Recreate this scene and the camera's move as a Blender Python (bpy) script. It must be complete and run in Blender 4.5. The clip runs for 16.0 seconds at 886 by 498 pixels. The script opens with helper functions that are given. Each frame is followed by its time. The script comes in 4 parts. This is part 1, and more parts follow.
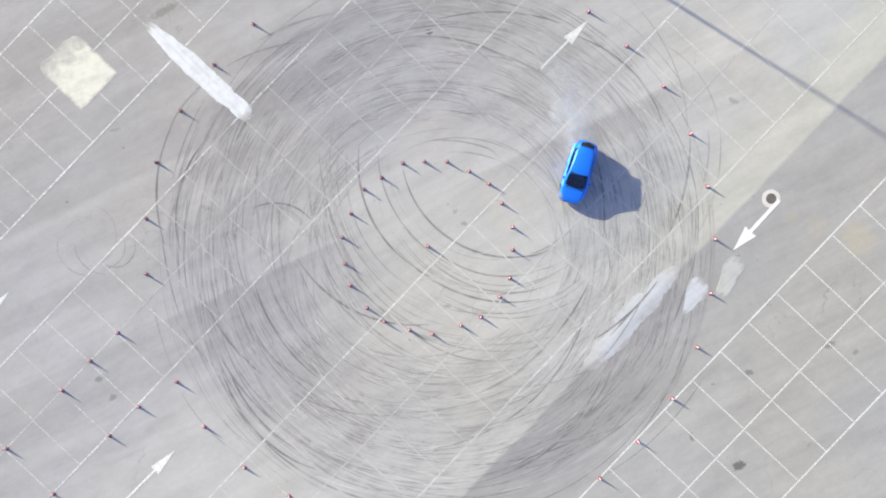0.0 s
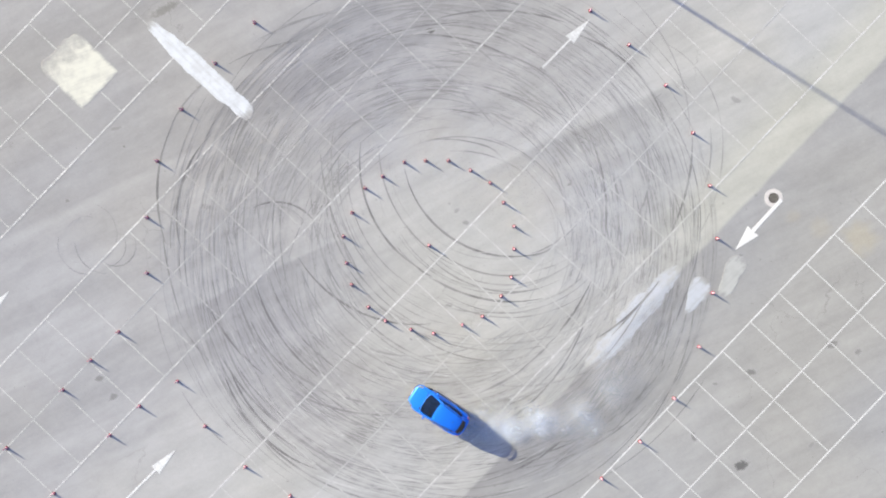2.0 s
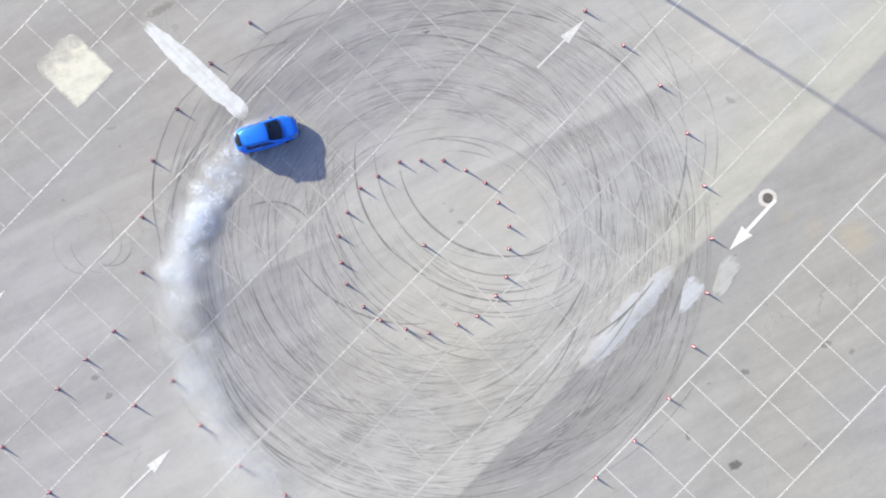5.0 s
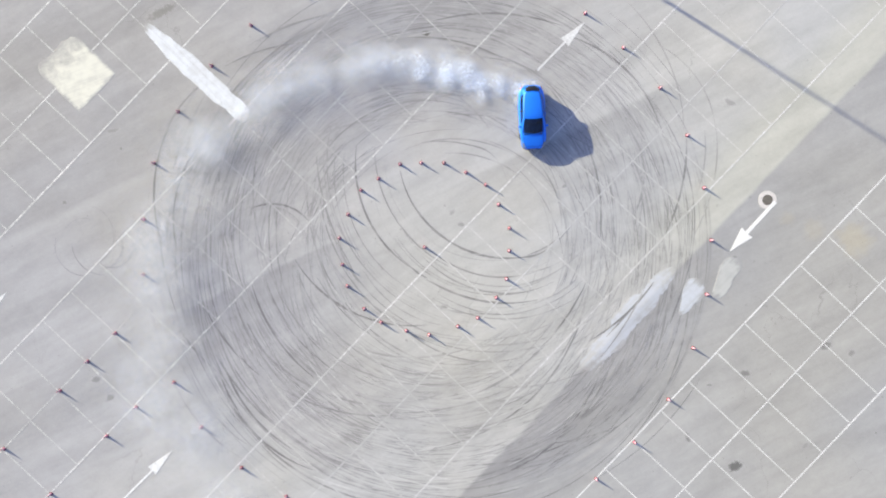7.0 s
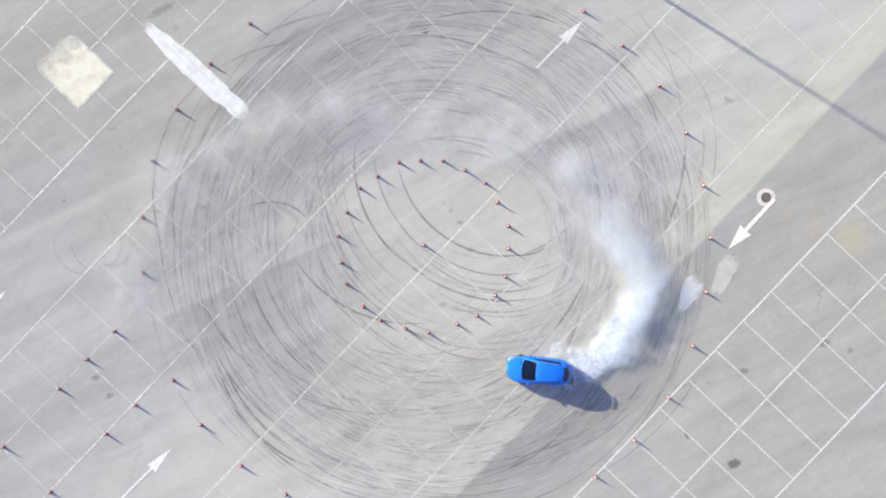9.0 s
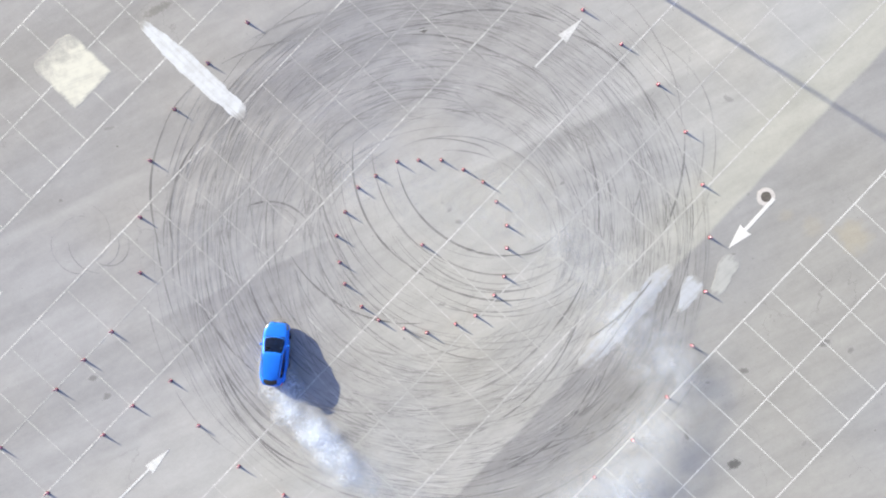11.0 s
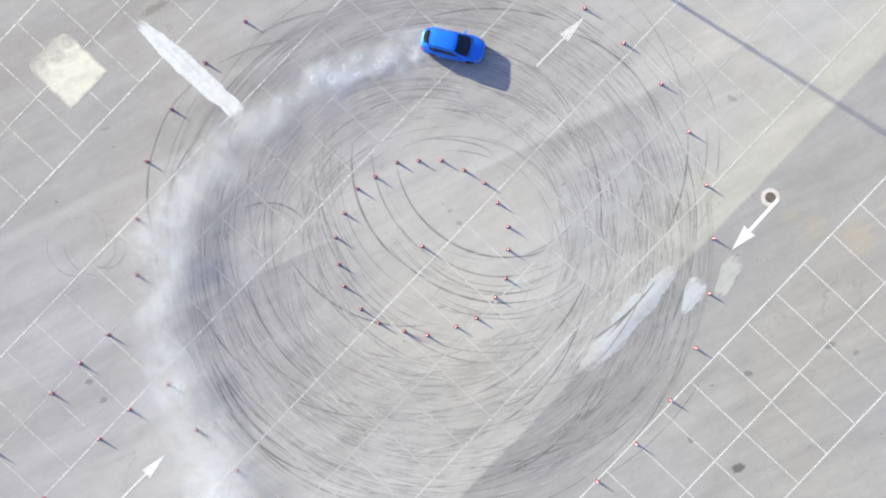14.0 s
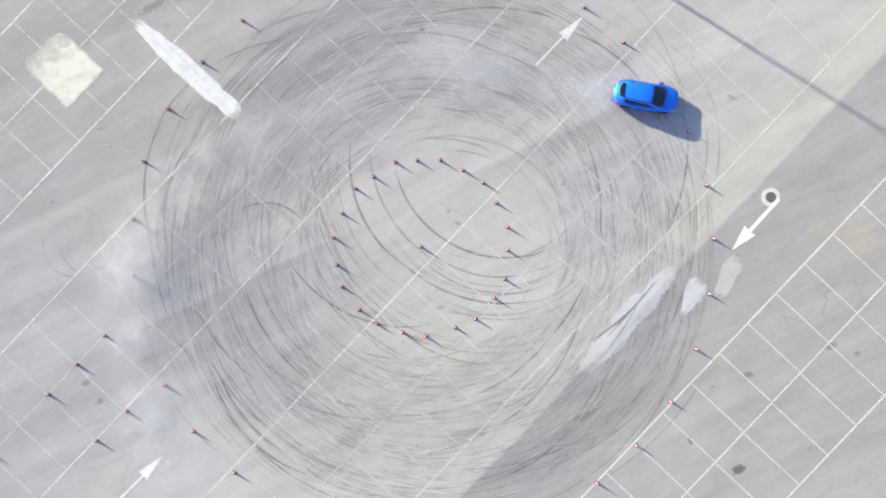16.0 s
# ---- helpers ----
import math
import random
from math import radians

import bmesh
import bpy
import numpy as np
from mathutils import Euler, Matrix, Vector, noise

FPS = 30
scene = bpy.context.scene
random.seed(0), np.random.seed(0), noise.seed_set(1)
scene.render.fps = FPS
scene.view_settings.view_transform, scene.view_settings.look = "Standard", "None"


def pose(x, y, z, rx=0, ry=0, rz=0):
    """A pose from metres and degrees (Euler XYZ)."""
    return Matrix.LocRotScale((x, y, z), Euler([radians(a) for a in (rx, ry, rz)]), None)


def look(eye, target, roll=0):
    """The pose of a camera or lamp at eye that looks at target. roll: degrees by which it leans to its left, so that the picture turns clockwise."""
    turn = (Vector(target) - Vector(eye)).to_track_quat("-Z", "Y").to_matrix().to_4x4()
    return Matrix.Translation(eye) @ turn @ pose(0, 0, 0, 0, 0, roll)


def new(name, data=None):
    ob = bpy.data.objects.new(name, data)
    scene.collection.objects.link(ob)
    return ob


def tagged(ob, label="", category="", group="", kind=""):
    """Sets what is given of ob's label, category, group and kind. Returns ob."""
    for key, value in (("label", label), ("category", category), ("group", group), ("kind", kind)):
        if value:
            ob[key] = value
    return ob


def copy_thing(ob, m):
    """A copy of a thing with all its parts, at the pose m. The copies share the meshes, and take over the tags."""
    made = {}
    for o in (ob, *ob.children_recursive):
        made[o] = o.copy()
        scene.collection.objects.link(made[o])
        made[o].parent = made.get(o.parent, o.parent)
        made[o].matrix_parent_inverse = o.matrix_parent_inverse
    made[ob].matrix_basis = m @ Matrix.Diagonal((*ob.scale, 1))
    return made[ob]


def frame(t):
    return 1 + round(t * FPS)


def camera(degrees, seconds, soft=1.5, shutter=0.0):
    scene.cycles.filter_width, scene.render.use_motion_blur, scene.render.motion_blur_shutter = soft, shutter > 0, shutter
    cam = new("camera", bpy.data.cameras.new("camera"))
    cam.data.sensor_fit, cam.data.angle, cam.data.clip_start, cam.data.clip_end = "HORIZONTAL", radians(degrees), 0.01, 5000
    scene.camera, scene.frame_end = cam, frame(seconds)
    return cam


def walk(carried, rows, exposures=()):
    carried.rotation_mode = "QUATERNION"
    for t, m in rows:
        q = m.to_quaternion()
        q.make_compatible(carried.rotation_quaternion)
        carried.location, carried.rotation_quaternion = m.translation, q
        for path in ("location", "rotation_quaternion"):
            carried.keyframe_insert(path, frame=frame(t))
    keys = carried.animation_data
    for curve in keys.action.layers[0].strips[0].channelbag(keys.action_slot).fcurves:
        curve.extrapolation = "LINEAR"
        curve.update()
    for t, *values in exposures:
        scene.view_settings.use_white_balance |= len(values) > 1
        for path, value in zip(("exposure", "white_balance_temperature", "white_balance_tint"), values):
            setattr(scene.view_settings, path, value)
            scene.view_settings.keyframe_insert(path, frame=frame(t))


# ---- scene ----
# ---------------------------------------------------------------- camera
cam = camera(70, 16.0, soft=2.05)
CAM_ROWS = [
    (0.0, 0.000, 0.000, 43.567, 0.000), (0.5, 0.049, -0.041, 43.527, 0.003), (1.0, 0.009, -0.115, 43.463, 0.019),
    (1.5, -0.059, -0.092, 43.457, 0.029), (2.0, -0.102, -0.055, 43.459, 0.045), (2.5, -0.067, -0.001, 43.466, 0.069),
    (3.0, 0.024, 0.047, 43.488, 0.083), (3.5, 0.191, 0.001, 43.464, 0.095), (4.0, 0.221, -0.132, 43.491, 0.102),
    (5.2, 0.260, -0.060, 43.570, 0.092), (6.5, 0.290, -0.002, 43.652, 0.081), (7.0, 0.214, 0.060, 43.654, 0.063),
    (7.5, 0.267, 0.055, 43.676, 0.061), (8.0, 0.303, 0.001, 43.699, 0.047), (8.5, 0.272, -0.071, 43.676, 0.038),
    (9.0, 0.286, -0.088, 43.687, 0.010), (10.2, 0.340, -0.110, 43.590, -0.022), (11.5, 0.412, -0.106, 43.441, -0.054),
    (12.0, 0.452, -0.053, 43.356, -0.070), (12.5, 0.502, 0.017, 43.271, -0.075), (13.0, 0.471, 0.057, 43.172, -0.088),
    (13.5, 0.455, 0.029, 43.058, -0.091), (14.0, 0.354, 0.003, 42.982, -0.105), (14.5, 0.400, -0.025, 42.903, -0.128),
    (15.0, 0.446, -0.025, 42.788, -0.128), (15.5, 0.427, -0.006, 42.760, -0.130), (16.0, 0.450, 0.021, 42.731, -0.125)]
walk(cam, [(t, pose(x, y, h, 0, 0, a)) for t, x, y, h, a in CAM_ROWS],
     exposures=[(0.0, 1.05, 6750, 29), (16.0, 1.05, 6750, 29)])

# ---------------------------------------------------------------- light
SUN_ELEV = 17.4
SHADE = Vector((0.845, -0.534, 0)).normalized()
world = bpy.data.worlds.new("sky")
scene.world = world
world.use_nodes = True
wn = world.node_tree
sky = wn.nodes.new("ShaderNodeTexSky")
sky.sky_type, sky.sun_disc = "NISHITA", False
sky.sun_elevation, sky.sun_rotation = radians(SUN_ELEV), math.atan2(-SHADE.x, -SHADE.y)
sky.dust_density, sky.ozone_density = 1.0, 2.5
wn.nodes["Background"].inputs["Strength"].default_value = 0.13
wn.links.new(sky.outputs[0], wn.nodes["Background"].inputs["Color"])
sun = new("sun", bpy.data.lights.new("sun", "SUN"))
sun.data.energy, sun.data.angle, sun.data.color = 5.0, radians(0.8), (0.942, 1.0, 0.66)
scene.cycles.transparent_max_bounces = 128
sun_dir = Vector((SHADE.x, SHADE.y, -math.tan(radians(SUN_ELEV)))).normalized()
sun.matrix_world = look(-sun_dir * 80, (0, 0, 0))

# ---------------------------------------------------------------- plan numbers
ANGLE = 46.3                                   # direction of the bay lines
U = Vector((math.cos(radians(ANGLE)), math.sin(radians(ANGLE)), 0))
V = Vector((U.y, -U.x, 0))


def uv(u, v, z=0.0):
    """A place from metres along and across the bay lines."""
    return U * u + V * v + Vector((0, 0, z))


# ---------------------------------------------------------------- materials
class Nodes:
    """Short hand for building node trees."""

    def __init__(self, name):
        self.mat = bpy.data.materials.new(name)
        self.mat.use_nodes = True
        self.t = self.mat.node_tree
        self.bsdf = self.t.nodes["Principled BSDF"]
        self.out = self.t.nodes["Material Output"]

    def put(self, socket, value):
        if isinstance(value, bpy.types.NodeSocket):
            self.t.links.new(value, socket)
        else:
            socket.default_value = value

    def math(self, op, a, b=0.0, c=0.0, clamp=False):
        n = self.t.nodes.new("ShaderNodeMath")
        n.operation, n.use_clamp = op, clamp
        for s, v in zip(n.inputs, (a, b, c)):
            self.put(s, v)
        return n.outputs[0]

    def vec(self, op, a, b=(0, 0, 0)):
        n = self.t.nodes.new("ShaderNodeVectorMath")
        n.operation = op
        self.put(n.inputs[0], a)
        self.put(n.inputs[1], b)
        return n.outputs["Value"] if op in ("DOT_PRODUCT", "LENGTH") else n.outputs[0]

    def join(self, x, y, z=0.0):
        n = self.t.nodes.new("ShaderNodeCombineXYZ")
        for s, v in zip(n.inputs, (x, y, z)):
            self.put(s, v)
        return n.outputs[0]

    def noise(self, where, scale, detail=3.0, rough=0.55, w=None):
        n = self.t.nodes.new("ShaderNodeTexNoise")
        if w is not None:
            n.noise_dimensions = "4D"
            self.put(n.inputs["W"], w)
        self.put(n.inputs["Vector"], where)
        n.inputs["Scale"].default_value, n.inputs["Detail"].default_value = scale, detail
        n.inputs["Roughness"].default_value = rough
        return n.outputs["Fac"]

    def span(self, x, a, b, lo=0.0, hi=1.0):
        n = self.t.nodes.new("ShaderNodeMapRange")
        n.interpolation_type = "SMOOTHSTEP"
        for s, v in zip(n.inputs, (x, a, b, lo, hi)):
            self.put(s, v)
        return n.outputs[0]

    def ramp(self, x, stops):
        n = self.t.nodes.new("ShaderNodeValToRGB")
        e = n.color_ramp.elements
        while len(e) < len(stops):
            e.new(0.5)
        for el, (p, c) in zip(e, stops):
            el.position, el.color = p, (c, c, c, 1) if isinstance(c, (int, float)) else (*c, 1)
        self.put(n.inputs[0], x)
        return n.outputs[0]

    def mix(self, f, a, b, mode="MIX"):
        n = self.t.nodes.new("ShaderNodeMix")
        n.data_type, n.blend_type = "RGBA", mode
        self.put(n.inputs[0], f)
        for s, v in ((n.inputs[6], a), (n.inputs[7], b)):
            self.put(s, (*v, 1) if isinstance(v, tuple) and len(v) == 3 else v)
        return n.outputs[2]

    def bump(self, height, strength, distance):
        n = self.t.nodes.new("ShaderNodeBump")
        n.inputs["Strength"].default_value, n.inputs["Distance"].default_value = strength, distance
        self.put(n.inputs["Height"], height)
        self.t.links.new(n.outputs[0], self.bsdf.inputs["Normal"])

    def set(self, **kw):
        for k, v in kw.items():
            k = {"color": "Base Color", "rough": "Roughness", "metal": "Metallic", "coat": "Coat Weight",
                 "glass": "Transmission Weight", "ior": "IOR", "spec": "Specular IOR Level"}[k]
            self.put(self.bsdf.inputs[k], (*v, 1) if isinstance(v, tuple) and len(v) == 3 else v)
        return self.mat


RING = Vector((-0.6, 0.2, 0))                   # middle of the drift circle


def concrete(n):
    """The colour of the yard's old concrete at a place of the world, with its paving bands, stains and rubbed-in tyre dust."""
    p = n.t.nodes.new("ShaderNodeNewGeometry").outputs["Position"]
    wob = n.noise(p, 0.35, 3.0)
    big = n.noise(p, 0.055, 2.0)
    mid = n.noise(p, 0.5, 4.0, 0.6)
    fine = n.noise(p, 7.0, 3.0, 0.65)
    across = n.math("ADD", n.vec("DOT_PRODUCT", p, (-0.423, 0.906, 0)), n.math("MULTIPLY_ADD", wob, 0.5, -0.25))
    v = n.math("ADD", n.vec("DOT_PRODUCT", p, tuple(V)), n.math("MULTIPLY_ADD", wob, 0.3, -0.15))
    u = n.vec("DOT_PRODUCT", p, tuple(U))
    pos = lambda w: (w + 30) / 60
    bands = n.ramp(n.math("MULTIPLY_ADD", across, 1 / 60, 0.5), [
        (pos(-16), 1.0), (pos(-14), 0.99), (pos(-4), 0.99), (pos(3.45), 0.87), (pos(3.75), 1.03), (pos(7.0), 0.99), (pos(7.3), 0.925),
        (pos(9.5), 0.98), (pos(13.2), 0.98), (pos(13.6), 0.84), (pos(15.6), 0.93), (pos(17.0), 0.95), (pos(17.2), 0.86),
        (pos(19.5), 0.96), (pos(22), 0.95), (pos(23), 0.86), (pos(26), 0.94)])
    lanes = n.ramp(n.math("MULTIPLY_ADD", v, 1 / 60, 0.5), [
        (pos(-24), (0.862, 0.857, 0.878)), (pos(-8), (0.935, 0.93, 0.945)), (pos(2), (1.035, 1.035, 1.035)), (pos(10.2), (1.06, 1.06, 1.04)),
        (pos(10.5), (1.09, 1.09, 1.08)), (pos(12.7), (1.09, 1.09, 1.08)), (pos(12.8), (0.82, 0.82, 0.825)), (pos(17.5), (0.82, 0.82, 0.82)),
        (pos(18.7), (0.85, 0.85, 0.847)), (pos(28), (0.86, 0.86, 0.856))])
    base = n.mix(n.span(big, 0.35, 0.68), (0.393, 0.396, 0.408), (0.404, 0.398, 0.386))
    base = n.mix(n.span(v, 9.0, 1.0), base, bands, "MULTIPLY")
    base = n.mix(1.0, base, lanes, "MULTIPLY")
    # yellowish clay dust by the lane, towards the far end
    clay = n.math("MULTIPLY", n.math("MULTIPLY", n.span(v, 8.0, 11.0), n.span(v, 13.0, 12.6)), n.span(u, 6.0, 15.0))
    base = n.mix(n.math("MULTIPLY", clay, 0.55), base, (0.44, 0.435, 0.375))
    # rubbed rubber in rings
    q = n.vec("SUBTRACT", p, tuple(RING))
    r = n.vec("LENGTH", n.vec("MULTIPLY", q, (1, 1, 0)))
    q2 = n.vec("SUBTRACT", p, (1.2, 1.0, 0))
    r2 = n.vec("LENGTH", n.vec("MULTIPLY", q2, (1, 1, 0)))
    ring = n.math("MULTIPLY", n.span(r, 7.0, 11.5), n.span(r, 19.0, 15.5))
    streak = n.noise(n.join(n.math("MULTIPLY", r, 2.6), n.math("MULTIPLY", n.math("ARCTAN2", n.vec("DOT_PRODUCT", q, (0, 1, 0)), n.vec("DOT_PRODUCT", q, (1, 0, 0))), 1.6), 0), 1.0, 4.0, 0.7)
    streak2 = n.noise(n.join(n.math("MULTIPLY", r2, 4.2), n.math("MULTIPLY", n.math("ARCTAN2", n.vec("DOT_PRODUCT", q2, (0, 1, 0)), n.vec("DOT_PRODUCT", q2, (1, 0, 0))), 2.2), 5), 1.0, 4.0, 0.7)
    patchy = n.span(n.noise(n.vec("ADD", p, (13.0, 4.0, 0)), 0.09, 2.0), 0.38, 0.62, 0.25, 1.0)
    lines = n.math("ADD", n.span(streak, 0.46, 0.70), n.span(streak2, 0.48, 0.72))
    rub = n.math("MULTIPLY", ring, n.math("MULTIPLY", n.math("ADD", n.math("MULTIPLY", lines, 0.24), 0.12), patchy), clamp=True)
    px, py = n.vec("DOT_PRODUCT", p, (1, 0, 0)), n.vec("DOT_PRODUCT", p, (0, 1, 0))
    west = n.math("MULTIPLY", n.span(across, 3.8, 3.4), n.span(px, -3.0, -8.0))
    north = n.math("MULTIPLY", n.span(py, 6.0, 11.0), n.span(px, 7.0, -1.0))
    south = n.math("MULTIPLY", n.span(v, 12.6, 12.9), n.span(py, -2.0, -6.0))
    worked = n.math("ADD", n.math("ADD", n.math("MULTIPLY", west, 0.62), n.math("MULTIPLY", north, 0.45)), n.math("MULTIPLY", south, 0.6), clamp=True)
    rub = n.math("ADD", rub, n.math("MULTIPLY", n.math("MULTIPLY", worked, ring), n.math("MULTIPLY_ADD", streak, 0.5, 0.15)), clamp=True)
    base = n.mix(n.math("MULTIPLY", rub, 0.45), base, (0.225, 0.213, 0.252))
    # ochre dust that has blown together
    for cx, cy, size, amount, tint in ((28.6, 0.7, 1.5, 0.38, (0.45, 0.39, 0.27)), (25.6, 1.6, 1.0, 0.25, (0.43, 0.38, 0.29)), (24.2, 2.1, 0.8, 0.25, (0.43, 0.38, 0.29)), (5.2, 3.2, 4.2, 0.22, (0.44, 0.41, 0.345)), (-1.2, 8.6, 3.4, 0.18, (0.44, 0.41, 0.35)), (1.5, -7.0, 3.6, 0.14, (0.44, 0.41, 0.35)), (0.8, 0.6, 9.5, 0.5, (0.452, 0.447, 0.428))):
        d = n.math("ADD", n.vec("LENGTH", n.vec("SUBTRACT", p, (cx, cy, 0))), n.math("MULTIPLY_ADD", mid, 3.2, -1.6))
        base = n.mix(n.math("MULTIPLY", n.span(d, size, size * 0.2), amount), base, tint)
    # mottling, pores, faint streaks along the paving
    drag = n.noise(n.join(n.math("MULTIPLY", u, 0.12), n.math("MULTIPLY", v, 1.1), 0), 1.0, 4.0, 0.6)
    along_w = n.vec("DOT_PRODUCT", p, (0.906, 0.423, 0))
    smear = n.noise(n.join(n.math("MULTIPLY", along_w, 0.07), n.math("MULTIPLY", across, 0.55), 3.0), 1.0, 5.0, 0.62)
    tone = n.math("ADD", n.math("MULTIPLY_ADD", mid, 0.24, 0.88), n.math("ADD", n.math("MULTIPLY_ADD", fine, 0.15, -0.075), n.math("ADD", n.math("MULTIPLY_ADD", drag, 0.16, -0.08), n.math("MULTIPLY_ADD", smear, 0.56, -0.285))))
    grit = n.noise(p, 2.2, 9.0, 0.72)
    tone = n.math("MULTIPLY", tone, n.math("MULTIPLY_ADD", grit, 0.20, 0.90))
    base = n.mix(1.0, base, n.join(tone, tone, tone), "MULTIPLY")
    # dark flecks and old cracks
    flecks = n.math("MULTIPLY", n.span(n.noise(p, 3.1, 2.0, 0.5), 0.70, 0.76), n.span(n.noise(p, 0.25, 2.0), 0.42, 0.60))
    base = n.mix(n.math("MULTIPLY", flecks, 0.45), base, (0.14, 0.135, 0.13))
    vor = n.t.nodes.new("ShaderNodeTexVoronoi")
    vor.feature, vor.inputs["Scale"].default_value = "DISTANCE_TO_EDGE", 0.16
    n.t.links.new(n.vec("ADD", p, n.join(n.math("MULTIPLY", mid, 3.0), n.math("MULTIPLY", wob, 3.0), 0)), vor.inputs["Vector"])
    crack = n.math("MULTIPLY", n.span(vor.outputs["Distance"], 0.006, 0.0), n.span(n.noise(p, 0.12, 2.0), 0.52, 0.66))
    base = n.mix(n.math("MULTIPLY", crack, 0.35), base, (0.16, 0.155, 0.15))
    return base, p, fine, mid


def mat_concrete():
    n = Nodes("old_concrete")
    base, p, fine, mid = concrete(n)
    n.bump(fine, 0.25, 0.004)
    return n.set(color=base, rough=0.9, spec=0.2)


def mat_rubber_mark(name, least, most, floor=0.25):
    n = Nodes(name)
    base, p, fine, mid = concrete(n)
    isl = n.t.nodes.new("ShaderNodeNewGeometry").outputs["Random Per Island"]
    f = n.math("MULTIPLY", n.math("MULTIPLY_ADD", n.math("POWER", isl, 2.0), most - least, least), n.span(n.noise(p, 0.6, 3.0), 0.30, 0.62, floor, 1.0))
    return n.set(color=n.mix(f, base, (0.06, 0.058, 0.065)), rough=0.8, spec=0.25)


def mat_scuff():
    n = Nodes("pale_scuffed_concrete")
    base, p, fine, mid = concrete(n)
    isl = n.t.nodes.new("ShaderNodeNewGeometry").outputs["Random Per Island"]
    f = n.math("MULTIPLY", n.math("MULTIPLY_ADD", isl, 0.30, 0.05), n.span(n.noise(p, 1.2, 4.0, 0.7), 0.42, 0.62))
    return n.set(color=n.mix(f, base, (0.66, 0.66, 0.66)), rough=0.85)


def mat_oil(name, least, most):
    n = Nodes(name)
    base, p, fine, mid = concrete(n)
    isl = n.t.nodes.new("ShaderNodeObjectInfo").outputs["Random"]
    oc = n.t.nodes.new("ShaderNodeTexCoord").outputs["Object"]
    edge = n.span(n.math("ADD", n.vec("LENGTH", oc), n.math("MULTIPLY_ADD", n.noise(p, 4.0, 4.0, 0.7), 1.5, -0.70)), 1.0, 0.45)
    f = n.math("MULTIPLY", edge, n.math("MULTIPLY_ADD", isl, most - least, least))
    return n.set(color=n.mix(f, base, (0.07, 0.068, 0.065)), rough=0.75)


def mat_paint(name, color, wear, ring_wear):
    """Road paint over the concrete, worn through in places and more so where the cars slide."""
    n = Nodes(name)
    base, p, fine, mid = concrete(n)
    r = n.vec("LENGTH", n.vec("MULTIPLY", n.vec("SUBTRACT", p, tuple(RING)), (1, 1, 0)))
    slide = n.math("MULTIPLY", n.math("MULTIPLY", n.span(r, 5.5, 9.0), n.span(r, 21.0, 17.0)), ring_wear)
    grain = n.math("MULTIPLY_ADD", n.noise(p, 0.55, 2.0), 0.35, n.math("MULTIPLY_ADD", n.noise(p, 4.5, 4.0, 0.75), 1.0, -0.16))
    keep = n.math("SUBTRACT", n.math("SUBTRACT", 1.0, n.math("MULTIPLY", n.span(grain, 0.36, 0.62), wear)), slide, clamp=True)
    return n.set(color=n.mix(keep, base, color), rough=0.7)


def mat_skim(name, color, strength, stroke, fray, worn=0.0, cover=0.45):
    """A thin skim of filler or paint with brushed streaks, the concrete showing through."""
    n = Nodes(name)
    base, p, fine, mid = concrete(n)
    s = n.noise(n.join(n.math("MULTIPLY", n.vec("DOT_PRODUCT", p, stroke), 0.25), n.math("MULTIPLY", n.vec("DOT_PRODUCT", p, (-stroke[1], stroke[0], 0)), 5.0), 0), 1.0, 4.0, 0.6)
    blot = n.noise(p, 1.5, 4.0, 0.65)
    sep = n.t.nodes.new("ShaderNodeSeparateXYZ")
    n.t.links.new(n.t.nodes.new("ShaderNodeTexCoord").outputs["Generated"], sep.inputs[0])
    gx, gy = sep.outputs[0], sep.outputs[1]
    rim = n.math("MINIMUM", n.math("MINIMUM", gx, n.math("SUBTRACT", 1.0, gx)), n.math("MINIMUM", gy, n.math("SUBTRACT", 1.0, gy)))
    rim = n.math("ADD", rim, n.math("MULTIPLY_ADD", n.math("ADD", s, blot), fray, -fray))
    keep = n.math("MULTIPLY", n.math("ADD", n.span(s, 0.25, 0.6, cover, 0.55 + cover * 0.45), n.span(blot, 0.35, 0.6, 0.0, 0.45 * (1 - cover))), strength, clamp=True)
    keep = n.math("MULTIPLY", keep, n.span(rim, 0.0, 0.05 + fray * 0.4))
    if worn:
        keep = n.math("MULTIPLY", keep, n.span(n.math("ADD", gx, n.math("MULTIPLY_ADD", blot, 0.7, -0.35)), 0.02, worn, 0.28, 1.0))
    n.bump(s, 0.3, 0.006)
    return n.set(color=n.mix(keep, base, color), rough=0.85)


def mat_plain(name, color, rough=0.5, metal=0.0, coat=0.0, vary=0.12, scale=6.0):
    n = Nodes(name)
    oc = n.t.nodes.new("ShaderNodeTexCoord").outputs["Object"]
    f = n.noise(oc, scale, 4.0, 0.6)
    dark = tuple(c * (1 - vary) for c in color)
    return n.set(color=n.mix(n.span(f, 0.3, 0.7), dark, color), rough=n.math("MULTIPLY_ADD", f, 0.15, rough - 0.07), metal=metal, coat=coat)


